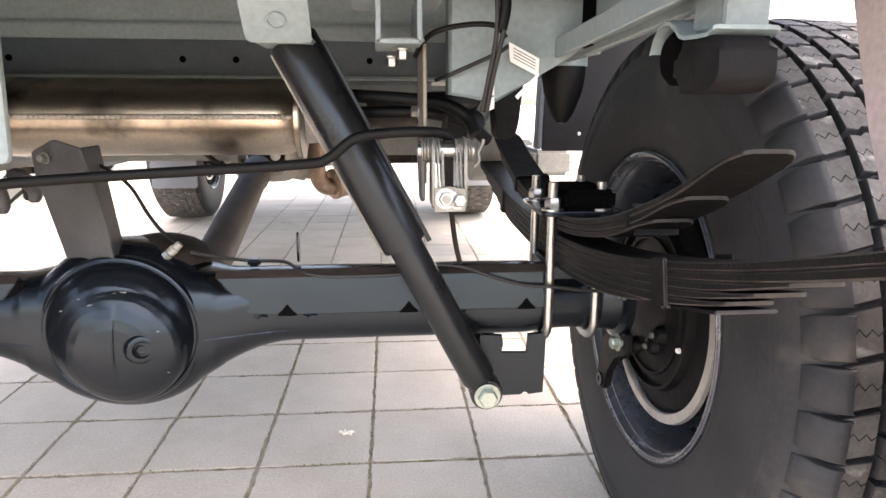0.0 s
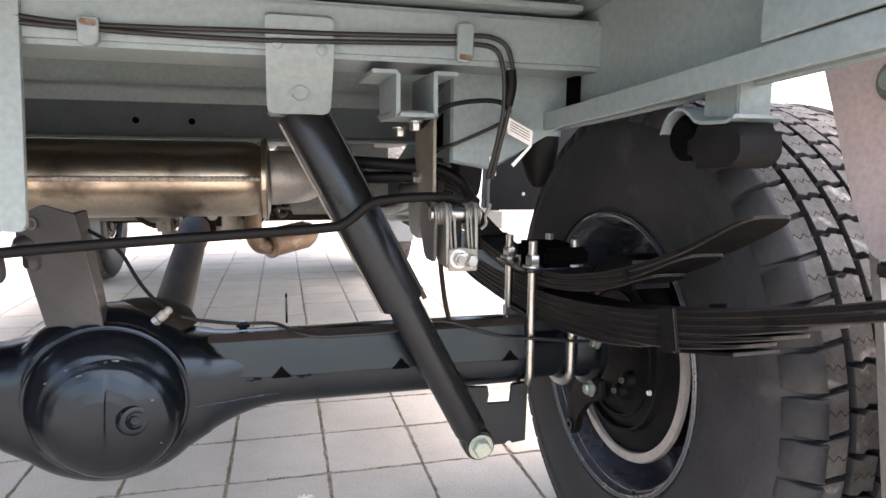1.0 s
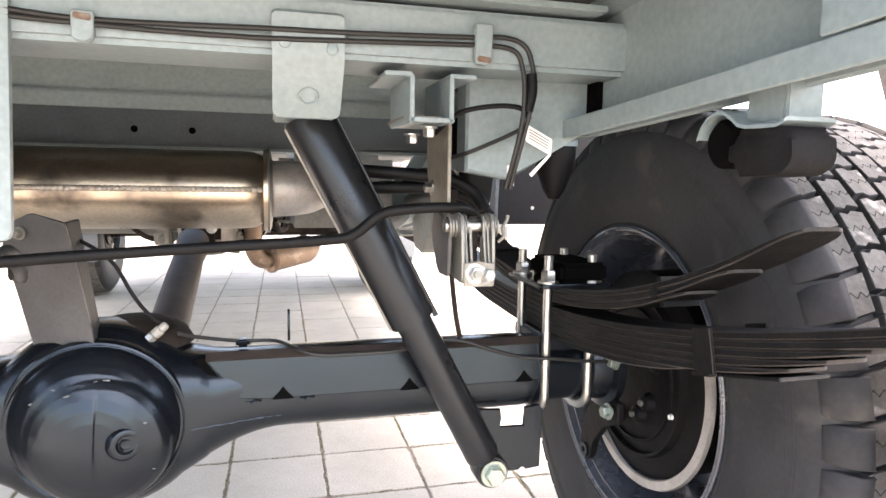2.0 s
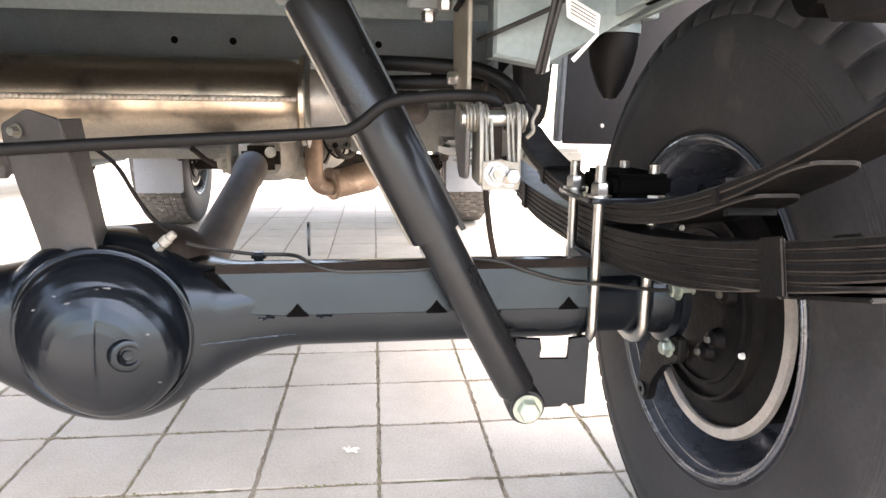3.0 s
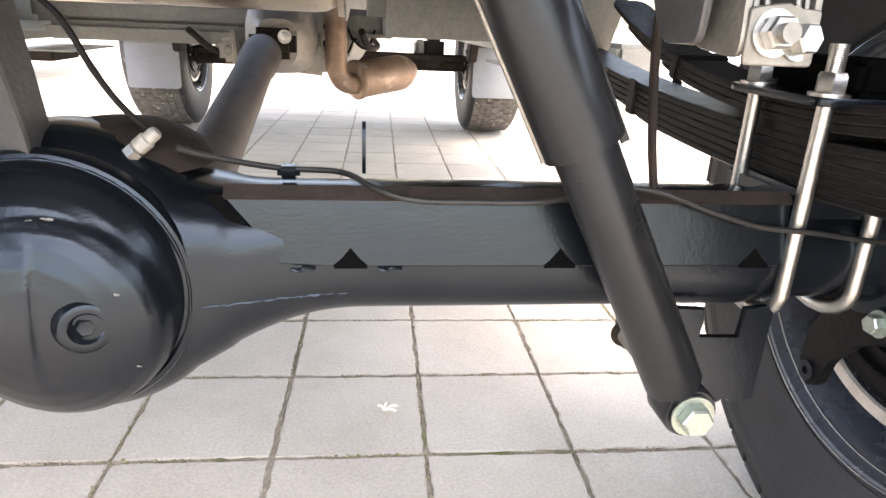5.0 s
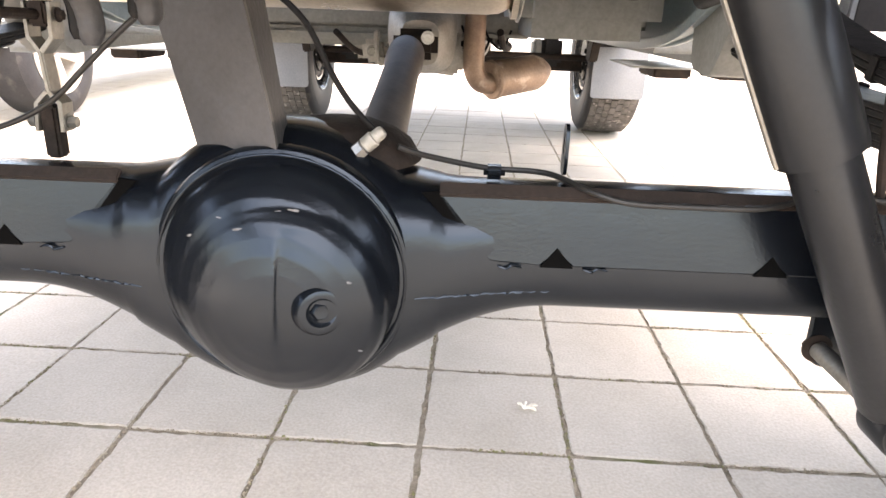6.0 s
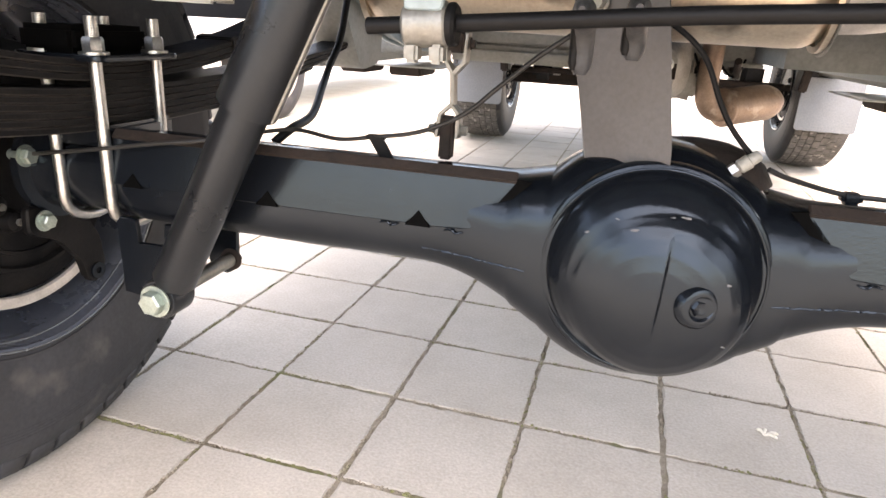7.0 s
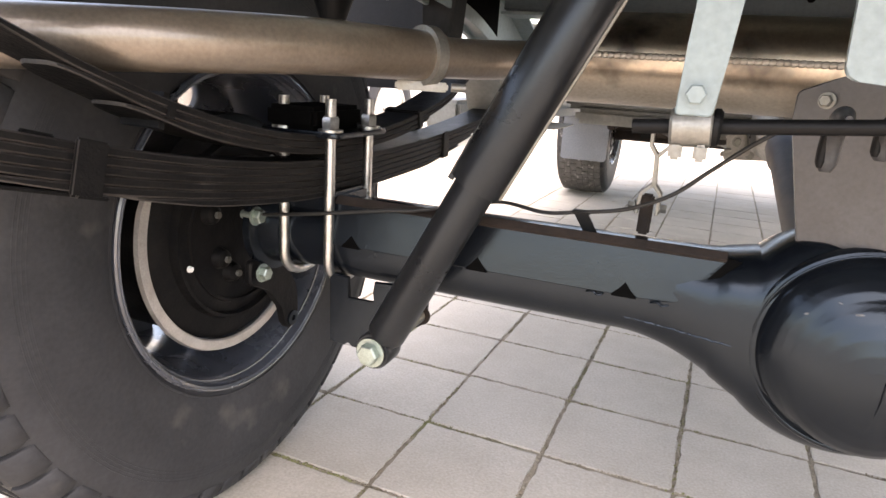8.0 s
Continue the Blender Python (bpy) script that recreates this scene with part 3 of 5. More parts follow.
# ---- wheels ----
def tread_mesh(length, width, skew, lobe):
    """A rubber block in two halves with a zigzag sipe, lying on z = 0; lobe pushes the ends out into a blunt hook."""
    bm = bmesh.new()
    h, g = 0.0110, 0.0006
    w = width / 2
    zig = [(-w, 0.0015), (-w * 0.66, -0.0032), (-w * 0.30, 0.0032), (w * 0.06, -0.0030), (w * 0.42, 0.0032), (w * 0.74, -0.0024), (w, 0.0012)]
    n = len(zig)
    for side in (-1, 1):
        edge = [(x, y + side * g) for x, y in zig]
        far = [(x, side * length / 2 + skew * x + side * lobe * (1 if x * side > 0 else -1)) for x, _ in zig]
        low = [bm.verts.new((x * 1.05, y * 1.05, -0.004)) for x, y in edge + far[::-1]]
        mid = [bm.verts.new((x, y, h - 0.0012)) for x, y in edge + far[::-1]]
        high = [bm.verts.new((x * 0.955, y * 0.965, h)) for x, y in edge + far[::-1]]
        bm.faces.new(high if side > 0 else high[::-1])
        for a, b in ((low, mid), (mid, high)):
            for k in range(2 * n):
                bm.faces.new((a[k], a[(k + 1) % (2 * n)], b[(k + 1) % (2 * n)], b[k]))
    bmesh.ops.recalc_face_normals(bm, faces=bm.faces)
    me = bpy.data.meshes.new("tread_block")
    bm.to_mesh(me)
    bm.free()
    me.materials.append(TREAD)
    me.materials.append(RUBBER)
    # tops paler than the sides: dust, plus skylight put into the colour
    for f in me.polygons:
        f.material_index = 0 if f.normal.z > 0.8 else 1
    return me


def lug_mesh():
    """A shoulder lug that runs from the tread edge down the sidewall."""
    bm = bmesh.new()
    skin = [(-0.1150, 0.3655), (-0.1210, 0.3632), (-0.1265, 0.3598), (-0.1312, 0.3552), (-0.1346, 0.3500), (-0.1374, 0.3440), (-0.1394, 0.3390), (-0.1404, 0.3345)]
    core = [(-0.1380, 0.3310), (-0.1290, 0.3430), (-0.1180, 0.3500), (-0.1080, 0.3535)]
    loft([[Vector((a + 0.0020 * (abs(y) > 0.018), y * (1 - max(0.0, 0.345 - r) * 14), r)) for a, r in skin] + [Vector((a, y, r)) for a, r in core] for y in (-0.0188, -0.0172, 0.0172, 0.0188)], bm)
    for f in bm.faces:
        f.smooth = len(f.verts) == 4
    bmesh.ops.recalc_face_normals(bm, faces=bm.faces)
    me = bpy.data.meshes.new("shoulder_lug")
    bm.to_mesh(me)
    bm.free()
    me.materials.append(RUBBER)
    return me


def wheel(name, label, at, turn, treads=True):
    """A wheel on the x axis, its inner side towards -x."""
    ob = thing(name, label, "wheel", "truck wheels")
    prof = [(-0.124, 0.202), (-0.136, 0.206), (-0.1425, 0.216), (-0.1455, 0.236), (-0.1470, 0.262), (-0.1462, 0.290), (-0.1442, 0.314), (-0.1398, 0.333), (-0.1310, 0.3455), (-0.118, 0.3520), (-0.100, 0.3548), (0, 0.3570)]
    prof = prof + [(-a, r) for a, r in prof[-2::-1]]
    tyre = part("tyre", turned(prof, (0, 0, 0), (1, 0, 0), 112), RUBBER, ob, "black tyre with chunky tread blocks, tops pale with dust and painted skylight")
    for r, a in ((0.2125, -0.1408),):
        part("sidewall_rib", turned([(a + 0.003, r - 0.0022), (a - 0.0004, r - 0.0010), (a - 0.0004, r + 0.0010), (a + 0.003, r + 0.0022)], (0, 0, 0), (1, 0, 0), 112), RUBBER, tyre)
    for r in (0.2985, 0.3025, 0.3065, 0.3105):
        a = -0.1462 + (r - 0.290) * 0.083
        part("sidewall_rib", turned([(a + 0.002, r - 0.0013), (a - 0.0003, r - 0.0005), (a - 0.0003, r + 0.0005), (a + 0.002, r + 0.0013)], (0, 0, 0), (1, 0, 0), 112), RUBBER, tyre)
    rows = [(-0.1020 + 0.0340 * k, 0.0295, (0.22, -0.16, 0.16, -0.16, 0.16, -0.16, -0.22)[k], (0.0, 0.0026, -0.0026, 0.0026, -0.0026, 0.0026, 0.0)[k]) for k in range(7)]
    count = 52
    if treads:
        far_verts, far_faces = [], []
        for j, (x, w, skew, lobe) in enumerate(rows):
            me = tread_mesh(0.0378, w, skew, lobe)
            r = 0.3570 - x * x * 0.62
            for k in range(count):
                a = 2 * math.pi * (k + (0.0, 0.45, 0.1, 0.55, 0.15, 0.6, 0.1)[j]) / count
                lean = 9 if j == 0 else (-9 if j == 6 else 0)
                m = Matrix.Rotation(a, 4, "X") @ Matrix.Translation((x, 0, r)) @ Matrix.Rotation(radians(-lean), 4, "Y")
                if math.sin(a) * (1 if at[0] > 0 else -1) > -0.25 and math.cos(a) > -0.82:
                    blk = new("tread_block", me)
                    blk.parent = tyre
                    blk.matrix_local = m
                else:
                    b = len(far_verts)
                    far_verts += [m @ v.co for v in me.vertices]
                    far_faces += [tuple(b + n for n in f.vertices) for f in me.polygons]
        rest = bpy.data.meshes.new("tread_band")
        rest.from_pydata(far_verts, [], far_faces)
        rest.materials.append(TREAD)
        band = tagged(new("tread_band", rest), kind="stuff")
        band.parent = tyre
        me = lug_mesh()
        for x in (1, -1):
            for k in range(count):
                blk = new("shoulder_lug", me)
                blk.parent = tyre
                blk.matrix_local = Matrix.Rotation(2 * math.pi * (k + 0.08) / count, 4, "X") @ (Matrix.Identity(4) if x > 0 else Matrix.Rotation(math.pi, 4, "Z"))
    else:
        bm = bmesh.new()
        for j, (x, w, skew, lobe) in enumerate(rows):
            for k in range(count):
                a = 2 * math.pi * (k + 0.5 * (j % 2)) / count
                box((w * 1.09, 0.040, 0.016), (0, 0, 0), (0, 0, 0), 0, bm)
                m = Matrix.Rotation(a, 4, "X") @ Matrix.Translation((x, 0, 0.3555 - abs(x) * 0.05))
                for v in list(bm.verts)[-8:]:
                    v.co = m @ v.co
        tagged(part("tread_band", bm, TREAD, tyre), kind="stuff")
    rim = part("rim", turned([(-0.129, 0.2075), (-0.1400, 0.2065), (-0.1425, 0.2030), (-0.1405, 0.1995), (-0.132, 0.1975), (-0.126, 0.1925), (-0.118, 0.1895), (-0.100, 0.1880), (-0.082, 0.1800), (0.05, 0.1780), (0.10, 0.190), (0.125, 0.199), (0.138, 0.207), (0.125, 0.209), (0.11, 0.200), (0.05, 0.186), (-0.082, 0.188), (-0.110, 0.197)], (0, 0, 0), (1, 0, 0), 112), RIM, ob, "glossy black wheel rim")
    for x, r in ((-0.1425, 0.2035), (-0.1290, 0.1950)):
        part("rim_edge", turned([(x + 0.0015 * math.cos(q), r + 0.0015 * math.sin(q)) for q in (math.pi * k / 4 for k in range(8))], (0, 0, 0), (1, 0, 0), 112), RIM, rim)
    part("hub_disc", lathe([(0.03, 0.02), (0.03, 0.09), (0.05, 0.10), (0.075, 0.095), (0.08, 0.03)], (0, 0, 0), (1, 0, 0), 48), RIM, rim)
    for k in range(8):
        a = 2 * math.pi * (k + (0.72 if at[0] > 0 else 0.28)) / 8
        spoke = slab(rounded([(-0.034, 0.080), (0.034, 0.080), (0.057, 0.186), (-0.057, 0.186)], 0.010, 3), 0.016, Matrix.Translation((0.058, 0, 0)) @ Matrix.Rotation(a, 4, "X") @ yz(0), 0.003)
        part("spoke", spoke, RIM, rim)
    drum = part("brake_drum", lathe([(-0.126, 0.03), (-0.127, 0.095), (-0.119, 0.118), (-0.116, 0.136), (-0.112, 0.1435), (-0.02, 0.1435), (0.028, 0.11)], (0, 0, 0), (1, 0, 0), 72), DRUM, ob, "black brake drum backing plate")
    # only the lit arc of the lip is built; its shaded top is left out
    lip = []
    for k in range(49):
        a = radians(150 + 158 * k / 48)
        a = a if at[0] > 0 else math.pi - a
        w = min(1.0, k / 4, (48 - k) / 4) * 0.5 + 0.5
        lip.append([Vector((x, r * math.cos(a), r * math.sin(a))) for x, r in ((-0.1165, 0.1525 - 0.0075 * w), (-0.1195, 0.1525 - 0.0058 * w), (-0.1195, 0.1525 + 0.0058 * w), (-0.1145, 0.1525 + 0.0075 * w), (-0.108, 0.1525))])
    part("drum_lip", loft(lip), BARE, drum, "pale bare-metal lip of the brake shield, lit arc only")
    for r in (0.092, 0.112):
        part("drum_rib", turned([(-0.118, r - 0.005), (-0.1300, r - 0.002), (-0.1300, r + 0.002), (-0.114, r + 0.006)], (0, 0, 0), (1, 0, 0), 64), DRUM, drum)
    rear = 1 if at[0] > 0 else -1
    for dy, dz, r in ((-0.094, -0.030, 0.0040), (0.06, 0.085, 0.004)):
        part("inspection_plug", lathe([(0, r), (0.004, r * 0.8)], (-0.1262, dy * rear, dz), (-1, 0, 0), 14), WHITE, drum)
    for dy, dz in ((-0.045, -0.028), (-0.026, -0.050), (-0.060, 0.030), (0.030, -0.070)):
        boss = part("adjuster_boss", lathe([(0, 0.014), (0.010, 0.011), (0.013, 0.006)], (-0.126, dy * rear, dz), (-1, 0, 0), 18), DRUM, drum)
        part("boss_bolt", lathe([(0.011, 0.0045), (0.017, 0.0042)], (-0.126, dy * rear, dz), (-1, 0, 0), 6), GALV, boss)
    ob.matrix_world = pose(*at, 0, 0, turn) @ Matrix.Diagonal((1 if treads else 0.86, 1, 1, 1))
    return ob


wheel("truck_wheel", "rear wheel with black rim and dusty all-terrain tyre", (0.802, -0.014, 0.3665), 0)
wheel("truck_wheel", "rear wheel with black rim and dusty all-terrain tyre", (-0.802, -0.014, 0.3665), 180)
wheel("truck_wheel", "distant front wheel with worn dusty tyre", (0.820, 2.87, 0.3665), 0, False)
wheel("truck_wheel", "distant front wheel with worn dusty tyre", (-0.715, 2.87, 0.3665), 180, False)
for s in (-1, 1):
    hub = thing("brake_anchor", "greenish bolts and black lever beside the brake drum", "brake part", "brake anchors")
    for y, z in ((-0.045, 0.325), (-0.056, 0.398)):
        b = part("bolt", rod((0.616 * s, y, z), (0.640 * s, y, z), 0.0055, 14), ZINC_GREEN, hub)
        part("bolt_head", hex_bolt((0.622 * s, y, z), (-s, 0, 0), 0.0085, 0.010), ZINC_GREEN, b)
    part("lever", slab(rounded([(-0.060, 0.342), (-0.02, 0.338), (0.014, 0.318), (0.034, 0.285), (0.038, 0.242), (0.026, 0.228), (0.010, 0.232), (0.002, 0.264), (-0.025, 0.296), (-0.062, 0.312)], 0.008, 3), 0.010, yz(0.632 * s), 0.002), DRUM, hub)
    part("pivot", turned([(-0.008, 0.004), (0.008, 0.004), (0.008, 0.010), (-0.008, 0.010)], (0.632 * s, 0.023, 0.243), (1, 0, 0), 18), AXLE, hub)


# ---- chassis ----
def swept_rail(points, width, height):
    """A box rail along points in a plane of constant x."""
    secs = []
    for (x, y, z) in smooth_path(points, 6):
        w, h = width / 2, height / 2
        e = min(0.006, w * 0.4, h * 0.4)
        secs.append([Vector((x + u, y, z + v)) for u, v in ((-w + e, -h), (w - e, -h), (w, -h + e), (w, h - e), (w - e, h), (-w + e, h), (-w, h - e), (-w, -h + e))])
    return loft(secs)


for s in (-1, 1):
    rail = thing("frame_rail", "grey painted box-section chassis rail arching over the axle", "chassis rail", "chassis rails")
    spine = [(-0.92, 0.7420), (-0.5, 0.7148), (-0.19, 0.6955), (0.02, 0.686), (0.30, 0.660), (0.55, 0.590), (0.85, 0.510), (1.5, 0.495), (3.2, 0.50)]
    part("lower_flange", swept_rail([(0.5145 * s, y, z - 0.0005) for y, z in spine], 0.032, 0.004), PRIMER, rail)
    part("strip", swept_rail([(0.4985 * s, y, z - 0.0035) for y, z in spine], 0.005, 0.020), PRIMER, rail)
    part("web", swept_rail([(0.534 * s, y, z + 0.052) for y, z in spine], 0.008, 0.124), PRIMER, rail)
    part("upper_flange", swept_rail([(0.514 * s, y, z + 0.112) for y, z in spine], 0.036, 0.006), PRIMER, rail)
    part("lap_plate", swept_rail([(0.4965 * s, y, z - 0.007) for y, z in ((-0.92, 0.7960), (-0.75, 0.7840), (-0.6, 0.7725), (-0.476, 0.7640))], 0.005, 0.072), PRIMER, rail, "lapped grey doubler plate")
    # added black panel on the web, in place of the shade there
    part("rail_shade_panel", swept_rail([(0.5265 * s, y, z + 0.052) for y, z in ((-0.16, 0.692), (0.02, 0.686), (0.30, 0.660), (0.50, 0.605))], 0.006, 0.108), CAVITY, rail, "black panel put in for the shade inside the rail")
    part("spring_hanger", slab(rounded([(0.50, 0.60), (0.72, 0.60), (0.70, 0.47), (0.60, 0.46)], 0.02), 0.075, yz(0.556 * s), 0.003), UNDER, rail)
    # added dark plate that closes a bright gap beside the hanger
    part("hanger_gap_plate", slab(rounded([(0.490 * s, 0.70), (0.545 * s, 0.70), (0.535 * s, 0.600), (0.528 * s, 0.575), (0.500 * s, 0.575)], 0.012, 3), 0.05, xz(0.23), 0.003), DARK, rail, "dark plate filling the gap by the front spring hanger")
    # bump stop under the rail
    stop = thing("bump_stop", "black rubber cone bump stop below the chassis rail", "bump stop", "bump stops")
    part("cone", lathe([(0, 0.026), (0.012, 0.026), (0.03, 0.023), (0.055, 0.014), (0.066, 0.007), (0.068, 0.0)], (0.536 * s, -0.032, 0.676), (0, 0, -1), 28), HOSE, stop)
    part("cup", lathe([(0, 0.028), (0.014, 0.028)], (0.536 * s, -0.032, 0.690), (0, 0, -1), 28), PRIMER, stop)
    part("stop_plate", box((0.066, 0.066, 0.006), (0.536 * s, -0.036, 0.6915), bevel=0.001), PRIMER, stop)
    # pad that the helper leaf meets
    pad = thing("helper_stop_bracket", "grey bracket with curved pad under the chassis rail", "bracket", "helper stop brackets")
    part("bracket_box", box((0.003, 0.036, 0.030), (0.5190 * s, -0.411, 0.6935), (4, 0, 0), 0.001), PRIMER, pad)
    part("bracket_end", box((0.029, 0.003, 0.032), (0.5325 * s, -0.429, 0.6945), (0, 0, 0), 0.001), PRIMER, pad)
    prof = [(-0.353, 0.669), (-0.357, 0.677), (-0.364, 0.684), (-0.373, 0.6875), (-0.382, 0.6870), (-0.391, 0.682), (-0.397, 0.6775), (-0.405, 0.6755), (-0.42, 0.675), (-0.434, 0.675), (-0.441, 0.678)]
    secs = []
    for x, dz in ((0.506, 0), (0.508, 0.001), (0.546, 0.001), (0.548, 0)):
        secs.append([Vector((x * s, y, z + dz)) for y, z in prof] + [Vector((x * s, y, z + dz - 0.0025)) for y, z in prof[::-1]])
    part("pad_plate", loft(secs), PRIMER, pad)
    body = rounded([(-0.386, 0.6725), (-0.444, 0.6735), (-0.447, 0.650), (-0.436, 0.641), (-0.388, 0.639)], 0.016, 8)
    part("rubber_pad", slab(body, 0.036, yz(0.527 * s), 0.005), PAD, pad, "dark worn rubber pad", 75)
    # added black roll that gives the empty arch its dark interior
    part("arch_shade_roll", rod((0.511 * s, -0.3745, 0.6640), (0.545 * s, -0.3745, 0.6640), 0.0185, 36, bevel=0.004), CAVITY, pad)
    # hanger plate outside the spring
    hanger = thing("rear_hanger_plate", "pinkish grey bolted hanger plate outside the leaf spring", "hanger plate", "hanger plates")
    part("plate", slab(rounded([(-0.418, 0.725), (-0.500, 0.725), (-0.555, 0.585), (-0.478, 0.578), (-0.457, 0.62)], 0.006, 3), 0.008, yz(0.604 * s), 0.001), PINK, hanger)
    for y, z in ((-0.492, 0.70), (-0.520, 0.605)):
        b = part("bolt", rod((0.585 * s, y, z), (0.612 * s, y, z), 0.014, 22, bevel=0.003), GALV, hanger)
        part("bolt_core", rod((0.582 * s, y, z), (0.60 * s, y, z), 0.007, 14), ZINC_GREEN, b)
    shackle = thing("spring_shackle", "grey shackle plates holding the spring's rear eye", "shackle", "spring shackles")
    for x in (0.524, 0.592):
        part("shackle_plate", slab(rounded([(-0.775, 0.705), (-0.825, 0.705), (-0.825, 0.73), (-0.80, 0.79), (-0.77, 0.73)], 0.006, 2), 0.006, yz(x * s), 0.001), PRIMER, shackle)
    # mud flap and liner
    flap = thing("mud_flap", "grey rubber mud flap hanging behind the rear wheel", "mud flap", "mud flaps")
    part("flap_sheet", slab(rounded([(0.630 * s, 0.586), (0.96 * s, 0.586), (0.96 * s, 0.12), (0.705 * s, 0.12), (0.673 * s, 0.364), (0.647 * s, 0.51)], 0.010, 4), 0.008, xz(-0.452), 0.001), FLAP, flap)
    part("flap_arm", box((0.33, 0.012, 0.012), (0.795 * s, -0.462, 0.566), bevel=0.002), AXLE, flap)
    liner = thing("wheel_liner", "black plastic liner panel ahead of the rear wheel", "liner panel", "wheel liners")
    part("panel", slab(rounded([(0.634 * s, 0.5405), (0.95 * s, 0.5385), (0.95 * s, 0.84), (0.640 * s, 0.84)], 0.004, 2), 0.004, xz(0.438), 0.0008), PLASTIC, liner)
    part("panel_edge", box((0.010, 0.030, 0.28), (0.632 * s, 0.450, 0.684), (0, 1.5 * s, 0), 0.002), FRONT_FLAP, liner, "pale strip along the edge of the liner")
    part("liner_stay", box((0.080, 0.018, 0.016), (0.598 * s, 0.449, 0.690), (0, 0, 0), 0.002), PRIMER, liner)
    part("rivet", lathe([(0, 0.004), (0.002, 0.003)], (0.708 * s, 0.4360, 0.574), (0, -1, 0), 14), WHITE, liner)

cross = thing("rear_crossmember", "pale grey-green pressed steel crossmember above the axle", "crossmember")
part("upper_channel", box((1.09, 0.10, 0.052), (0, -0.150, 0.765), bevel=0.005), PRIMER, cross)
part("lower_channel", box((0.96, 0.05, 0.090), (0, 0.314, 0.7960), bevel=0.004), PRIMER, cross)
part("lower_lip", box((0.96, 0.006, 0.022), (0, 0.283, 0.7405), bevel=0.001), PRIMER, cross)
part("lip_fold", box((0.96, 0.05, 0.004), (0, 0.307, 0.7525), bevel=0.001), PRIMER, cross)
part("upper_lip", box((1.0, 0.125, 0.006), (0, -0.155, 0.798), bevel=0.001), PRIMER, cross)
for s in (-1, 1):
    part("gusset", slab([(0.385 * s, 0.642), (0.435 * s, 0.634), (0.485 * s, 0.664), (0.534 * s, 0.690), (0.534 * s, 0.745), (0.385 * s, 0.745)], 0.035, xz(-0.118), 0.003), PRIMER, cross)
    fold = [(-0.163, 0.6885), (-0.165, 0.6900), (-0.2040, 0.7330), (-0.2062, 0.7400), (-0.2068, 0.7740)]
    secs = []
    for x, cut in ((0.1880, 0.007), (0.1885, 0.004), (0.1905, 0.0012), (0.1935, 0), (0.2445, 0), (0.2475, 0.0012), (0.2495, 0.004), (0.2500, 0.007)):
        face = [(y - 0.9 * cut * (k < 2), z + cut * (k < 2) - 0.5 * cut * (k == 4)) for k, (y, z) in enumerate(fold)]
        secs.append([Vector((x * s, y, z)) for y, z in face] + [Vector((x * s, y + 0.005, z + 0.003)) for y, z in face[::-1]])
    mount = part("shock_mount", loft(secs), PRIMER, cross, "grey folded plate that holds the shock absorber's top")
    wob = random.Random(3)
    loop = []
    for k in range(15):
        q, r = 2 * math.pi * k / 14, 0.0085 + wob.uniform(-0.0005, 0.0005)
        v = 0.0235 + r * math.sin(q)
        loop.append((0.2195 * s + r * math.cos(q), -0.1655 - v * 0.67, 0.6893 + v * 0.742))
    part("plug_weld", tube(smooth_path(loop, 3), 0.0013, 6), PRIMER, mount, "rough ring of plug weld under the paint")
    for x, z in ((0.1985, 0.749), (0.2390, 0.745)):
        part("weld_spot", lathe([(0, 0.0055), (0.0012, 0.005), (0.002, 0.0025)], (x * s, -0.2065, z), (0, -1, 0), 9), PRIMER, mount)
    part("mount_floor", box((0.060, 0.085, 0.006), (0.219 * s, -0.102, 0.694), bevel=0.002), PRIMER, cross)
part("hanger_plate", slab(rounded([(-0.078, 0.584), (-0.016, 0.578), (-0.008, 0.79), (-0.084, 0.79)], 0.008), 0.007, xz(-0.203), 0.001), PRIMER, cross, "grey hanger plate with punched holes")
part("strap", slab(rounded([(-0.170, 0.556), (-0.146, 0.556), (-0.141, 0.60), (-0.128, 0.74), (-0.160, 0.74), (-0.168, 0.60)], 0.003, 2), 0.006, xz(-0.190), 0.001), PRIMER, cross, "grey hanging strap")
part("strap_bolt", hex_bolt((-0.158, -0.193, 0.570), (0, -1, 0), 0.0068, 0.006), PRIMER, cross)

beam = thing("middle_crossmember", "blue-grey painted beam above the exhaust silencer", "crossmember")
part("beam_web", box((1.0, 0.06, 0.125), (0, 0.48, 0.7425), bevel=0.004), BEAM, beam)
part("beam_lip", box((1.0, 0.075, 0.005), (0, 0.4735, 0.6775), bevel=0.001), PRIMER, beam)
for x in (-0.34, -0.04, 0.055, 0.30):
    # flat black discs: the holes' shade put into the colour
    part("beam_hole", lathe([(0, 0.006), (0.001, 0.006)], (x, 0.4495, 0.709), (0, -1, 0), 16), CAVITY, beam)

# bed mostly out of view; width and length set to shade wheels and floor
bed = thing("cargo_bed", "dark ribbed cargo bed, its extent set to shade wheels and floor", "cargo bed")
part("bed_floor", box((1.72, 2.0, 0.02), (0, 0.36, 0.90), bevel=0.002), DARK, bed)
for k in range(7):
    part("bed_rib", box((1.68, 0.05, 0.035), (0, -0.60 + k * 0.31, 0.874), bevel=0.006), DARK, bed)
cab = thing("cab_floor", "dusty grey cab floor and engine bay underside", "cab floor")
part("floor_pan", box((1.6, 2.4, 0.04), (0, 2.6, 0.72), bevel=0.01), UNDER, cab)
part("tunnel", box((0.36, 1.9, 0.10), (0, 2.4, 0.69), bevel=0.03), UNDER, cab)


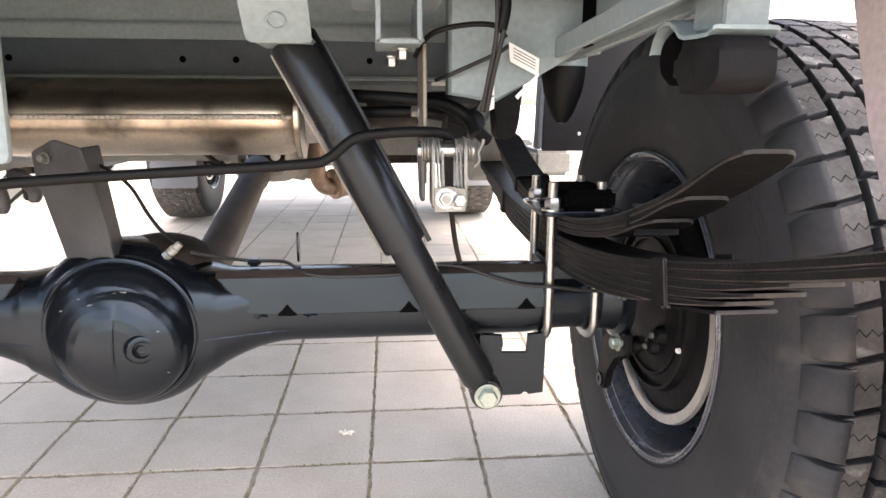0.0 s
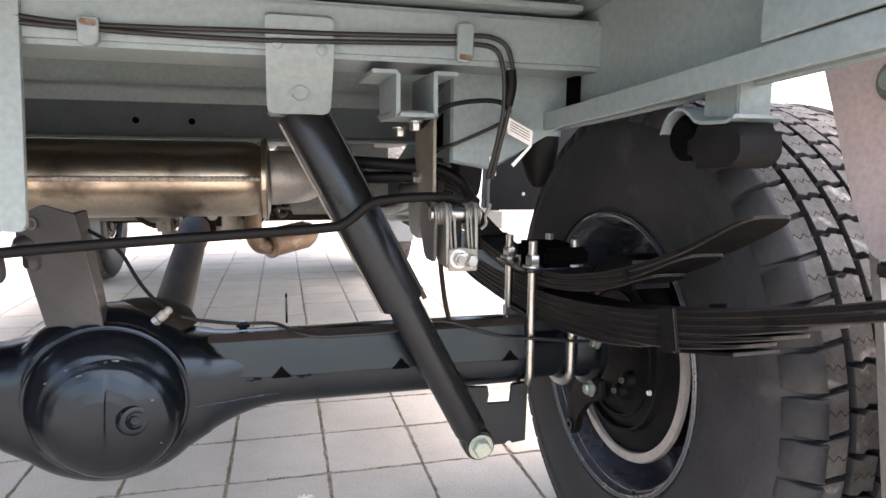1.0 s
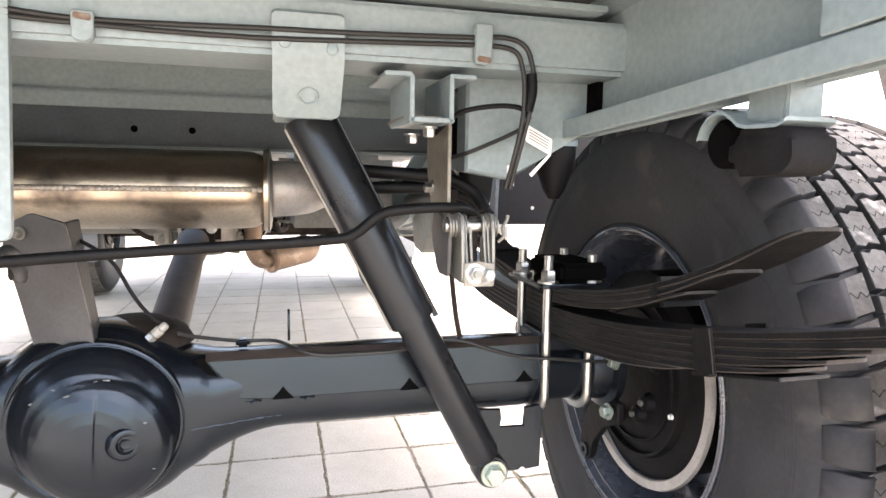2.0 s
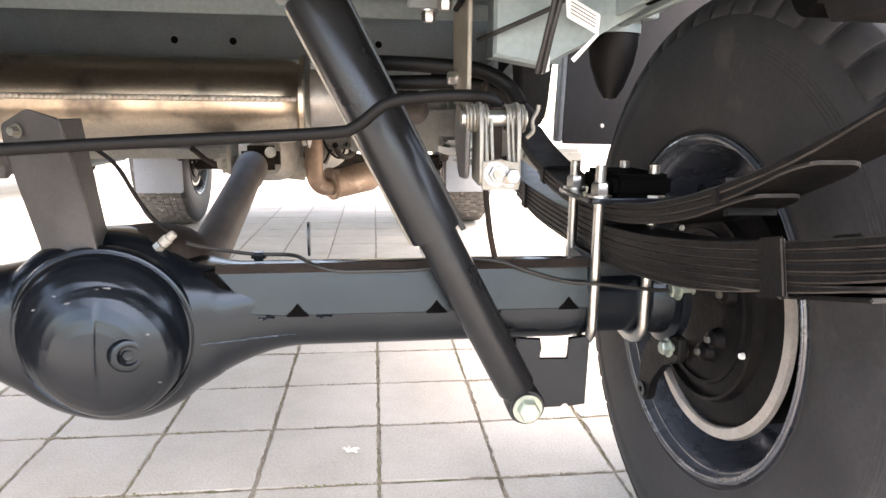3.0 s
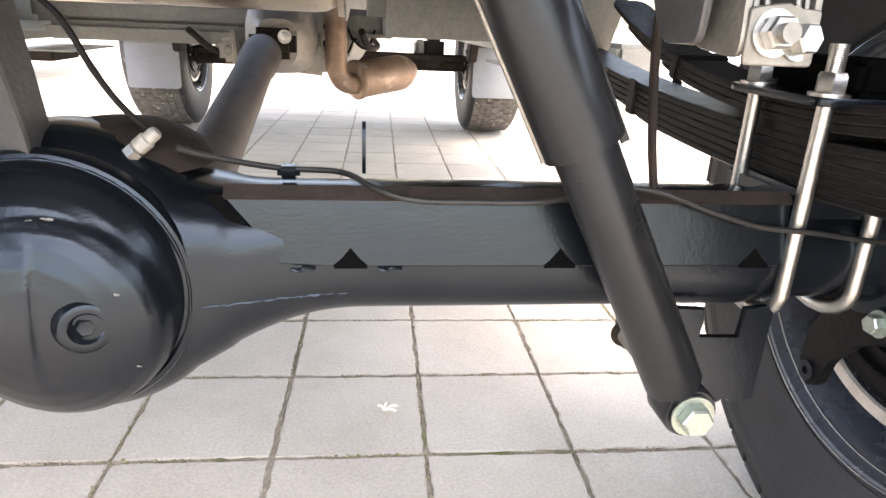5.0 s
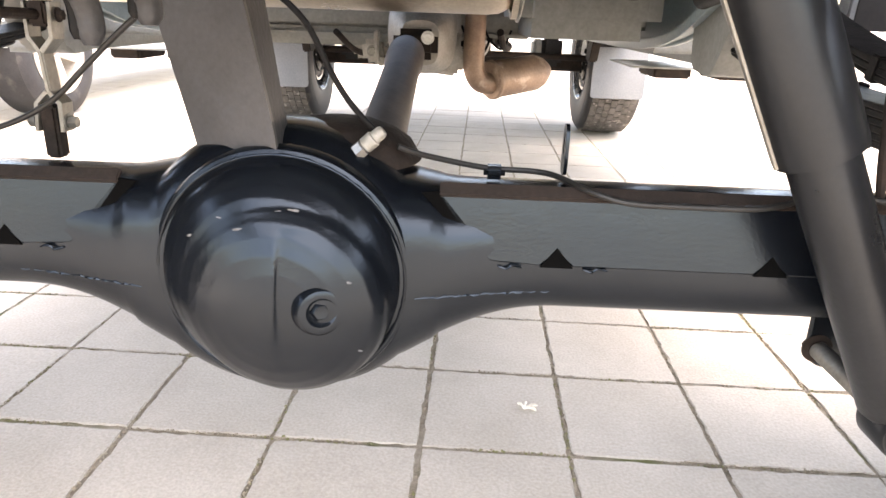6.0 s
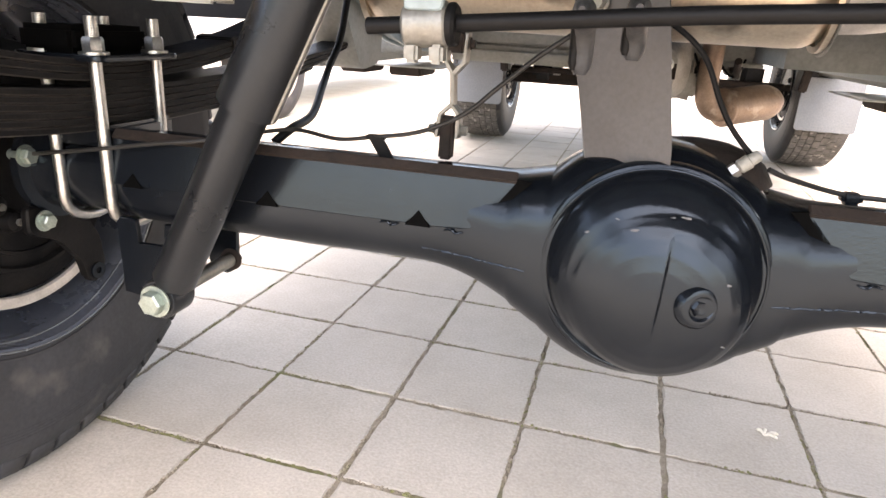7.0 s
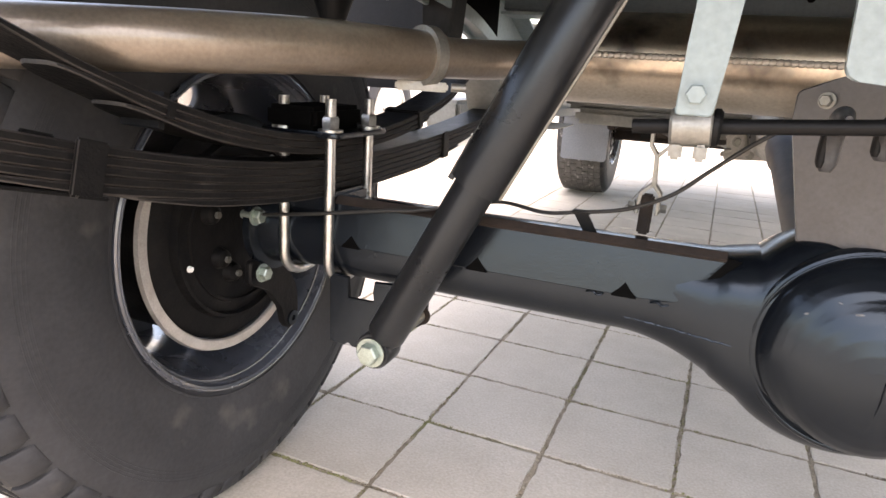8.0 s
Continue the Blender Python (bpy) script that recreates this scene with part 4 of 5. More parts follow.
# ---- exhaust ----
silencer = thing("exhaust_silencer", "brownish stainless steel exhaust silencer with welded seam", "silencer")
secs = []
for x in np.linspace(-0.385, 0.178, 40):
    e = min(1.0, 0.86 + 8 * min(x + 0.385, 0.178 - x))
    secs.append([Vector((x, 0.325 + 0.074 * e * math.cos(a), 0.608 + 0.0635 * e * math.sin(a))) for a in (2 * math.pi * k / 48 for k in range(48))])
part("shell", loft(secs), STEEL, silencer)
for x in (-0.383, 0.181):
    part("end_seam", turned([(-0.004, 0.060), (-0.004, 0.0675), (0.004, 0.0675), (0.004, 0.060)], (x, 0.325, 0.608), (1, 0, 0), 64), STEEL, silencer)
bead = bmesh.new()
for k in range(68):
    lathe([(0, 0.0036), (0.0025, 0.0046), (0.0055, 0.0047), (0.0086, 0.0034)], (-0.375 + k * 0.0081, 0.2475, 0.6095), (1, 0.10, 0.22), 10, bead)
tagged(part("seam_bead", bead, BEADM, silencer, "bright rippled weld bead"), kind="stuff")
part("end_disc", lathe([(0.0, 0.066), (0.0005, 0.0712), (0.0030, 0.0712), (0.0045, 0.066), (0.008, 0.050)], (0.1835, 0.325, 0.608), (1, 0, 0), 64), GALV, silencer, "grey rolled end disc")
part("inlet_drum", lathe([(0.0, 0.046), (0.003, 0.047), (0.040, 0.0455), (0.060, 0.043), (0.072, 0.040), (0.086, 0.034), (0.105, 0.030)], (0.188, 0.327, 0.610), (1, 0.08, 0.02), 48), BARE, silencer, "pale grey steel inlet drum")
part("inlet_pipe", tube(smooth_path([(0.27, 0.334, 0.616), (0.31, 0.36, 0.618), (0.345, 0.42, 0.612), (0.37, 0.55, 0.60)], 6), 0.029, 24), AXLE_RUST, silencer, "dark brown inlet pipe")
tail = thing("tailpipe", "tan steel tailpipe held by a clamp", "exhaust pipe")
part("pipe", tube(smooth_path([(-0.405, -0.050, 0.588), (-0.43, -0.10, 0.588), (-0.47, -0.175, 0.588), (-0.53, -0.270, 0.584), (-0.62, -0.340, 0.580), (-0.75, -0.395, 0.577), (-1.0, -0.45, 0.575)], 7), 0.0235, 28), PIPE, tail)
part("front_pipe", tube(smooth_path([(-0.408, -0.055, 0.588), (-0.395, -0.03, 0.588), (-0.365, 0.02, 0.590), (-0.335, 0.10, 0.596), (-0.335, 0.20, 0.602), (-0.36, 0.32, 0.608)], 6), 0.0200, 24), PIPE, tail)
clamp = part("pipe_clamp", turned([(-0.006, 0.0235), (0.006, 0.0235), (0.006, 0.0285), (-0.006, 0.0285)], (-0.412, -0.063, 0.588), (-0.42, -0.9, 0), 36), GALV, tail, "galvanised pipe clamp with bolt")
part("clamp_saddle", box((0.052, 0.016, 0.009), (-0.414, -0.064, 0.5595), (0, 0, 25), 0.002), GALV, clamp)
part("clamp_bolt", rod((-0.385, -0.058, 0.560), (-0.372, -0.052, 0.560), 0.0042, 12), GALV, clamp)
jpipe = thing("catalyst_pipe", "rusty bent exhaust pipe with catalyst can", "exhaust pipe")
part("bend", tube(smooth_path([(0.145, 1.0, 0.62), (0.145, 1.0, 0.54), (0.145, 1.0, 0.455), (0.149, 1.002, 0.422), (0.166, 1.008, 0.402), (0.195, 1.022, 0.400)], 7), 0.0235, 28), RUST, jpipe)
part("can", lathe([(-0.002, 0.026), (0.0, 0.039), (0.004, 0.041), (0.13, 0.041), (0.15, 0.034), (0.17, 0.02)], (0.186, 1.016, 0.407), (0.78, 0.62, 0.10), 36), RUST, jpipe, "heat-tinted catalyst can")
part("end_disc", lathe([(-0.004, 0.026), (-0.004, 0.0405), (0.0, 0.0435), (0.006, 0.0435), (0.007, 0.040)], (0.186, 1.016, 0.407), (0.78, 0.62, 0.10), 36), RUST, jpipe, "brown welded end disc")


# ---- driveline and far underbody ----
shaft = thing("driveshaft", "grey steel driveshaft running forward from the axle", "driveshaft")
a, b = Vector((0.018, 0.17, 0.326)), Vector((0.006, 0.92, 0.474))
part("shaft_tube", lathe([(0, 0.024), (0.03, 0.033), (0.62, 0.033), (0.64, 0.037), (0.72, 0.037), (0.75, 0.026)], a, b - a, 32), SHAFT, shaft)
part("joint", box((0.05, 0.06, 0.05), (0.018, 0.165, 0.326), (8, 0, 0), 0.01), SHAFT, shaft)
yoke = part("front_yoke", box((0.092, 0.05, 0.060), (0.022, 0.925, 0.482), (-6, 0, 0), 0.014), AXLE_RUST, shaft, "dark brown universal joint yoke")
part("yoke_bolt", hex_bolt((0.048, 0.899, 0.497), (0, -1, 0), 0.010, 0.008), ZINC, yoke)
gearbox = thing("gearbox", "dusty cast aluminium gearbox with ribs", "gearbox")
secs = []
for y, w, z0, z1 in ((0.93, 0.04, 0.44, 0.53), (0.97, 0.07, 0.42, 0.56), (1.2, 0.10, 0.42, 0.60), (1.6, 0.14, 0.40, 0.64), (2.0, 0.19, 0.36, 0.66), (2.2, 0.19, 0.36, 0.66)):
    secs.append([Vector((0.03 + w * math.copysign(abs(math.cos(a)) ** 0.6, math.cos(a)), y, (z0 + z1) / 2 + (z1 - z0) / 2 * math.copysign(abs(math.sin(a)) ** 0.6, math.sin(a)))) for a in (2 * math.pi * k / 28 for k in range(28))])
part("casing", loft(secs), CAST, gearbox)
for k in range(7):
    part("rib", box((0.012, 0.02, 0.07), (-0.07 + k * 0.035, 1.0 + 0.03 * (k % 2), 0.47), (0, 0, 12 * k), 0.003), CAST, gearbox)
for s, n in ((-1, 5), (1, 4)):
    for k in range(n):
        part("bolt_boss", rod((0.03 + 0.09 * s, 1.0 + 0.05 * k, 0.44 + 0.02 * k), (0.03 + 0.09 * s, 1.02 + 0.05 * k, 0.44 + 0.02 * k), 0.010, 12), CAST, gearbox)
for x, y, z, w, d, h, turn in ((0.085, 1.02, 0.452, 0.075, 0.05, 0.06, 10), (-0.08, 1.02, 0.462, 0.045, 0.04, 0.05, -8), (0.145, 1.20, 0.47, 0.05, 0.06, 0.05, 25), (-0.13, 1.25, 0.45, 0.06, 0.05, 0.04, 0), (0.05, 1.32, 0.408, 0.11, 0.08, 0.03, 6), (-0.02, 1.55, 0.39, 0.16, 0.10, 0.03, -4)):
    lug = part("casting_lug", box((w, d, h), (x, y, z), (0, turn, turn), 0.010), CAST, gearbox)
    part("lug_bolt", hex_bolt((x, y - d / 2, z), (0, -1, 0), 0.009, 0.008), GALV, lug)
rnd = random.Random(31)
for k in range(16):
    x, y, z = rnd.uniform(-0.05, 0.21), rnd.uniform(1.06, 1.20), rnd.uniform(0.440, 0.520)
    size = (rnd.uniform(0.012, 0.034), rnd.uniform(0.012, 0.03), rnd.uniform(0.010, 0.030))
    bit = part("casting_lug", box(size, (x, y, z), (rnd.uniform(-25, 25), rnd.uniform(-30, 30), rnd.uniform(-40, 40)), 0.004), rnd.choice((CAST, CAST, GALV, AXLE_RUST, RUST)), gearbox)
    part("lug_bolt", hex_bolt((x, y - size[1] / 2 - 0.001, z), (rnd.uniform(-0.4, 0.4), -1, rnd.uniform(-0.4, 0.4)), 0.0055, 0.007), rnd.choice((GALV, AXLE_RUST)), bit)
for k in range(5):
    x, z = -0.02 + 0.045 * k, 0.47 + 0.012 * (k % 3)
    part("wire", tube(smooth_path([(x, 1.08, z + 0.05), (x + 0.02, 1.07, z + 0.01), (x + 0.05, 1.08, z - 0.01), (x + 0.07, 1.10, z + 0.03)], 5), 0.0028, 8), HOSE, gearbox)
part("shift_rod", tube(smooth_path([(-0.16, 1.0, 0.50), (-0.13, 1.1, 0.455), (-0.10, 1.3, 0.44), (-0.14, 1.6, 0.46)], 5), 0.007, 10), AXLE_RUST, gearbox)
part("breather_pipe", tube(smooth_path([(0.20, 1.0, 0.51), (0.215, 1.1, 0.475), (0.24, 1.3, 0.47), (0.22, 1.6, 0.49)], 5), 0.008, 10), AXLE_RUST, gearbox)
mount = thing("gearbox_crossmember", "grey pressed crossmember under the gearbox", "crossmember")
part("beam", box((1.02, 0.08, 0.052), (0, 1.13, 0.530), bevel=0.012), UNDER, mount)
part("lower_beam", box((0.44, 0.05, 0.04), (-0.26, 1.10, 0.488), bevel=0.012), UNDER, mount)
part("shelf", box((0.34, 0.06, 0.009), (0.10, 1.12, 0.4990), bevel=0.002), UNDER, mount)
tank = thing("fuel_tank", "dusty grey pressed steel fuel tank with rounded edges", "fuel tank")
part("tank_body", box((0.27, 0.62, 0.20), (0.345, 1.05, 0.607), bevel=0.035), UNDER, tank)
part("tank_body_flange", box((0.29, 0.66, 0.006), (0.34, 1.05, 0.60), bevel=0.002), UNDER, tank)
part("tank_shield", slab(rounded([(0.462, 0.64), (0.495, 0.522), (0.588, 0.522), (0.594, 0.64)], 0.010, 3), 0.30, xz(1.22), 0.008), UNDER, tank, "dusty grey shield panel")
part("shield_bolt", lathe([(0, 0.012), (0.006, 0.010), (0.007, 0.004)], (0.55, 1.068, 0.548), (0, -1, 0), 14), CAVITY, tank)
front_axle = thing("front_axle", "distant dusty front axle beam with brackets", "axle")
part("beam", rod((-0.60, 2.87, 0.335), (0.70, 2.87, 0.335), 0.042, 20), AXLE_RUST, front_axle)
part("tie_rod", tube(smooth_path([(-0.58, 2.74, 0.365), (-0.2, 2.73, 0.372), (0.3, 2.73, 0.372), (0.70, 2.74, 0.365)], 4), 0.014, 12), AXLE_RUST, front_axle)
for x in (-0.36, -0.12, 0.22, 0.47):
    part("clamp", box((0.05, 0.07, 0.08), (x, 2.80, 0.385 + 0.02 * (x > 0)), (0, 0, 20 * x), 0.012), UNDER, front_axle)
part("bracket", box((0.10, 0.14, 0.14), (-0.43, 2.83, 0.39), bevel=0.02), DARK, front_axle)
part("bracket", box((0.10, 0.14, 0.14), (0.54, 2.83, 0.39), bevel=0.02), DARK, front_axle)
for s, x0, x1 in ((-1, -0.795, -0.578), (1, 0.690, 0.925)):
    ff = thing("front_mud_flap", "pale grey mud flap ahead in front of the tyre", "mud flap", "front mud flaps")
    part("flap_sheet", slab(rounded([(x0, 0.212), (x1, 0.212), (x1, 0.43), (x0, 0.43)], 0.015), 0.010, xz(2.48), 0.001), FRONT_FLAP, ff)
    part("flap_bracket", box((0.24, 0.02, 0.22), ((x0 + x1) / 2, 2.495, 0.50), bevel=0.004), DARK, ff)
    part("flap_stay", box((0.035, 0.10, 0.15), (x1 + 0.012 if s < 0 else x0 - 0.012, 2.44, 0.445), (0, 6 * s, 0), 0.006), AXLE_RUST, ff)
    sill = thing("side_sill", "dusty grey side sill with step brackets", "sill", "side sills")
    part("sill_box", box((0.10, 1.75, 0.07), (0.78 * s, 1.75, 0.475), bevel=0.01), UNDER, sill)
    part("step_lip", box((0.42, 0.34, 0.006), (0.855 * s, 1.78, 0.408), bevel=0.002), UNDER, sill)
    for x, w in ((0.80, 0.12), (1.0, 0.10)):
        part("step_block", box((w, 0.20, 0.036), (x * s, 1.80, 0.388), bevel=0.006), AXLE_RUST, sill, "brown rusty step block")
    for y in (1.1, 1.5, 1.9, 2.3):
        part("sill_bracket", box((0.22, 0.06, 0.05), (0.66 * s, y, 0.50), bevel=0.006), UNDER, sill)


# ---- load sensing linkage ----
sensor = thing("load_sensing_rod", "black rod of the brake load sensor in a bushing", "control rod")
part("rod", tube(smooth_path([(-0.197, -0.180, 0.5455), (-0.10, -0.180, 0.553), (0.0, -0.180, 0.561), (0.10, -0.180, 0.567), (0.235, -0.180, 0.5745), (0.262, -0.180, 0.580), (0.288, -0.180, 0.599), (0.315, -0.182, 0.604), (0.350, -0.186, 0.606), (0.376, -0.178, 0.603), (0.386, -0.168, 0.590)], 6), 0.0052, 14), HOSE, sensor)
for x, z in ((-0.0665, 0.5225), (-0.0350, 0.5335)):
    top = 0.5608 + 0.08 * x
    pts = [(x, -0.181, top + 0.0055), (x, -0.174, top + 0.0070), (x, -0.160, top + 0.006), (x, -0.143, top - 0.003), (x, -0.135, (top + z) / 2), (x, -0.135, z)]
    hook = part("rod_hook", tube(smooth_path(pts, 4), [0.0022] * 4 + [0.0036, 0.0046, 0.0056, 0.0066] + [0.0072] * 11 + [0.0064, 0.0038], 16), FINGER, sensor, "dark rounded hook hanging over the rod")
    # dark strip laid on for the hook's dark groove
    part("hook_groove_strip", tube(smooth_path([(a - 0.0048, b - 0.0040, c + 0.003) for a, b, c in pts[3:]], 4), [0.0034] * 8 + [0.0018], 10), HOSE, hook, "dark strip put in for the groove along the hook")
bush = part("bushing", rod((-0.172, -0.180, 0.547), (-0.144, -0.180, 0.549), 0.0135, 28, bevel=0.002), GALV, sensor, "galvanised bushing clamp")
part("rubber_ring", rod((-0.146, -0.180, 0.549), (-0.139, -0.180, 0.549), 0.0128, 24, bevel=0.002), HOSE, bush)
for x in (-0.166, -0.150):
    part("clamp_tab", box((0.009, 0.012, 0.012), (x, -0.183, 0.5315), bevel=0.002), GALV, bush)
valve = thing("load_sensing_lever", "zinc plated lever with coil spring on a strap", "lever")
part("strap", slab(rounded([(-0.172, 0.690), (-0.085, 0.690), (-0.088, 0.64), (-0.110, 0.600), (-0.150, 0.580), (-0.159, 0.574), (-0.161, 0.553), (-0.172, 0.553)], 0.006, 2), 0.004, yz(0.3575), 0.0008), TAN, valve, "tan zinc plated strap")
part("strap_top", box((0.050, 0.085, 0.004), (0.335, -0.130, 0.6925), bevel=0.001), TAN, valve)
for x, x2 in ((0.313, 0.300), (0.351, 0.362)):
    leg = part("leg", box((0.0045, 0.10, 0.043), (x, -0.150, 0.7075), bevel=0.001), PRIMER, valve)
    part("foot", box((0.026, 0.10, 0.004), (x2, -0.150, 0.7295), bevel=0.001), PRIMER, leg)
part("saddle", box((0.044, 0.10, 0.004), (0.332, -0.150, 0.6885), bevel=0.001), PRIMER, valve)
for x, y, z in ((0.3265, -0.138, 0.679), (0.336, -0.172, 0.684)):
    part("bolt", hex_bolt((x, y, z), (0, 0, -1), 0.0062, 0.010), ZINC, valve)
part("strap_bolt", hex_bolt((0.3555, -0.110, 0.624), (-1, 0, 0), 0.0065, 0.008), ZINC, valve)
part("arm_plate", slab(rounded([(-0.192, 0.592), (-0.13, 0.602), (-0.122, 0.575), (-0.15, 0.537), (-0.188, 0.537)], 0.008, 3), 0.004, yz(0.3545), 0.001), PLATE, valve, "dark arm behind the coil")
for x in (0.3635, 0.3945):
    part("side_plate", slab(rounded([(-0.207, 0.5325), (-0.165, 0.536), (-0.167, 0.585), (-0.174, 0.601), (-0.197, 0.601), (-0.203, 0.583)], 0.008, 3), 0.003, yz(x), 0.0006), GALV, valve)
part("front_plate", slab(rounded([(0.3635, 0.5305), (0.3945, 0.5305), (0.3945, 0.5535), (0.3835, 0.5535), (0.3800, 0.5560), (0.3635, 0.5535)], 0.002, 2), 0.003, xz(-0.207), 0.0006), GALV, valve)
nut = part("lower_nut", hex_bolt((0.3745, -0.2085, 0.5435), (0, -1, 0.1), 0.0072, 0.008), ZINC, valve)
part("stud_end", rod((0.3745, -0.214, 0.5435), (0.3745, -0.221, 0.5442), 0.0042, 12), GALV, nut)
part("lower_bolt", hex_bolt((0.3862, -0.2075, 0.5415), (0.25, -1, 0.1), 0.0066, 0.008), ZINC, valve)
part("pin", rod((0.349, -0.186, 0.588), (0.404, -0.186, 0.588), 0.0068, 16), ZINC, valve)
for a0, a1, legs in ((0.352, 0.371, (0.3675, 0.3725)), (0.3855, 0.402, (0.3865, 0.3905))):
    pts = [(a0 + (a1 - a0) * k / 84, -0.186 + 0.0105 * math.cos(k * 2 * math.pi / 12), 0.588 + 0.0105 * math.sin(k * 2 * math.pi / 12)) for k in range(85)]
    coil = part("coil", tube(pts, 0.0014, 6), GALV, valve)
    for x in legs:
        part("coil_leg", tube([(x, -0.1965, 0.588), (x, -0.200, 0.570), (x + 0.001, -0.2025, 0.549)], 0.0014, 6), GALV, coil)
part("inner_lever", box((0.010, 0.006, 0.05), (0.3800, -0.180, 0.572), bevel=0.001), AXLE_RUST, valve)
part("hook", tube(smooth_path([(0.404, -0.190, 0.572), (0.4090, -0.192, 0.578), (0.4080, -0.192, 0.586), (0.4120, -0.192, 0.594), (0.4130, -0.192, 0.599)], 4), 0.0018, 8), GALV, valve)


# ---- lines, hoses and small fittings ----
def line(name, label, category, pts, r, mat, sides=10, group=""):
    ob = part(name, tube(smooth_path(pts, 6), r, sides), mat)
    return tagged(ob, label, category, group)


def saddle(x, y, z, parent, mat=AXLE):
    part("saddle_clip", box((0.016, 0.014, 0.010), (x, y, z), (0, 0, 0), 0.003), mat, parent)


right_line = line("brake_line", "thin grey brake line along the axle", "brake line", [(0.082, -0.028, 0.455), (0.10, -0.020, 0.448), (0.145, -0.004, 0.437), (0.19, -0.010, 0.436), (0.215, -0.050, 0.434), (0.24, -0.0585, 0.429), (0.28, -0.0585, 0.428), (0.33, -0.058, 0.429), (0.37, -0.054, 0.438), (0.41, -0.056, 0.436), (0.45, -0.059, 0.423), (0.49, -0.060, 0.412), (0.53, -0.064, 0.409), (0.58, -0.062, 0.402), (0.625, -0.05, 0.395)], 0.0022, LINE, group="brake lines")
saddle(0.152, -0.003, 0.434, right_line)
left_line = line("brake_line", "thin grey brake line along the axle", "brake line", [(-0.625, -0.05, 0.398), (-0.585, -0.062, 0.406), (-0.53, -0.064, 0.415), (-0.46, -0.060, 0.427), (-0.41, -0.055, 0.434), (-0.37, -0.035, 0.442), (-0.335, -0.015, 0.446), (-0.29, -0.018, 0.442), (-0.255, -0.018, 0.447), (-0.21, -0.018, 0.456), (-0.17, -0.018, 0.475), (-0.14, -0.018, 0.501), (-0.11, -0.018, 0.527), (-0.083, -0.018, 0.547)], 0.0021, LINE, group="brake lines")
part("line_stay", slab([(-0.246, 0.424), (-0.232, 0.424), (-0.246, 0.4465), (-0.261, 0.4465)], 0.003, xz(-0.014), 0.0005), HOSE, left_line)
part("stay_hook", box((0.018, 0.010, 0.0045), (-0.252, -0.016, 0.4470), (0, 0, 0), 0.001), HOSE, left_line)
line("breather_hose", "thin black breather hose rising from the axle", "hose", [(0.069, -0.028, 0.463), (0.058, -0.030, 0.474), (0.047, -0.030, 0.487), (0.036, -0.030, 0.505), (0.020, -0.030, 0.536), (-0.003, -0.030, 0.556), (-0.03, -0.026, 0.568), (-0.048, -0.020, 0.573)], 0.0022, HOSE)
fitting = tagged(part("breather_fitting", lathe([(0, 0.0035), (0.002, 0.0058), (0.010, 0.0060), (0.011, 0.0048), (0.017, 0.0046), (0.019, 0.0034)], (0.0580, -0.034, 0.4545), (0.72, 0.05, 0.62), 14), CLIPM), "cream coloured breather fitting on the axle", "fitting")
part("fitting_nut", lathe([(0, 0.0062), (0.006, 0.0062)], (0.0535, -0.034, 0.4505), (0.72, 0.05, 0.62), 6), ZINC, fitting)
line("brake_hose", "black flexible brake hose rising from the axle", "hose", [(-0.384, 0.030, 0.422), (-0.374, 0.050, 0.435), (-0.389, 0.130, 0.440), (-0.428, 0.240, 0.462), (-0.440, 0.290, 0.487), (-0.442, 0.330, 0.522), (-0.440, 0.360, 0.600)], 0.0050, HOSE, 14)
line("drain_hose", "thin brown hose hanging down to the axle", "hose", [(0.385, -0.10, 0.62), (0.389, -0.07, 0.590), (0.393, -0.055, 0.553), (0.397, -0.05, 0.518), (0.403, -0.05, 0.47), (0.410, -0.048, 0.438)], 0.0032, AXLE_RUST)
def slotted(outer, inner, thick, place):
    """A plate with one slot: two outlines of the same number of points, joined face and side."""
    bm = bmesh.new()
    n = len(outer)
    loops = [[bm.verts.new(place @ Vector((u, v, w))) for u, v in ring] for ring, w in ((outer, thick / 2), (inner, thick / 2), (inner, -thick / 2), (outer, -thick / 2))]
    for a, b in zip(loops, loops[1:] + loops[:1]):
        for k in range(n):
            bm.faces.new((a[k], a[(k + 1) % n], b[(k + 1) % n], b[k]))
    return bm


oval = [(2 * math.pi * k / 28) for k in range(28)]
stay_outer = [(0.012 + 0.0082 * math.copysign(abs(math.cos(q)) ** 0.6, math.cos(q)) * (1.0 - 0.18 * math.sin(q)), 0.450 + 0.0195 * math.copysign(abs(math.sin(q)) ** 0.75, math.sin(q))) for q in oval]
stay_inner = [(0.012 + 0.0027 * math.cos(q), 0.4545 + 0.0085 * math.sin(q)) for q in oval]
stay = tagged(part("eyelet_stay", slotted(stay_outer, stay_inner, 0.0028, yz(0.206)), AXLE), "thin black eyelet stay standing on the axle", "stay")
link = thing("sensor_link", "galvanised fork link between axle and sensor rod", "link")
part("fork_stem", box((0.0042, 0.015, 0.032), (-0.1893, 0.018, 0.4930), (0, -3, 0), 0.001), GALV, link)
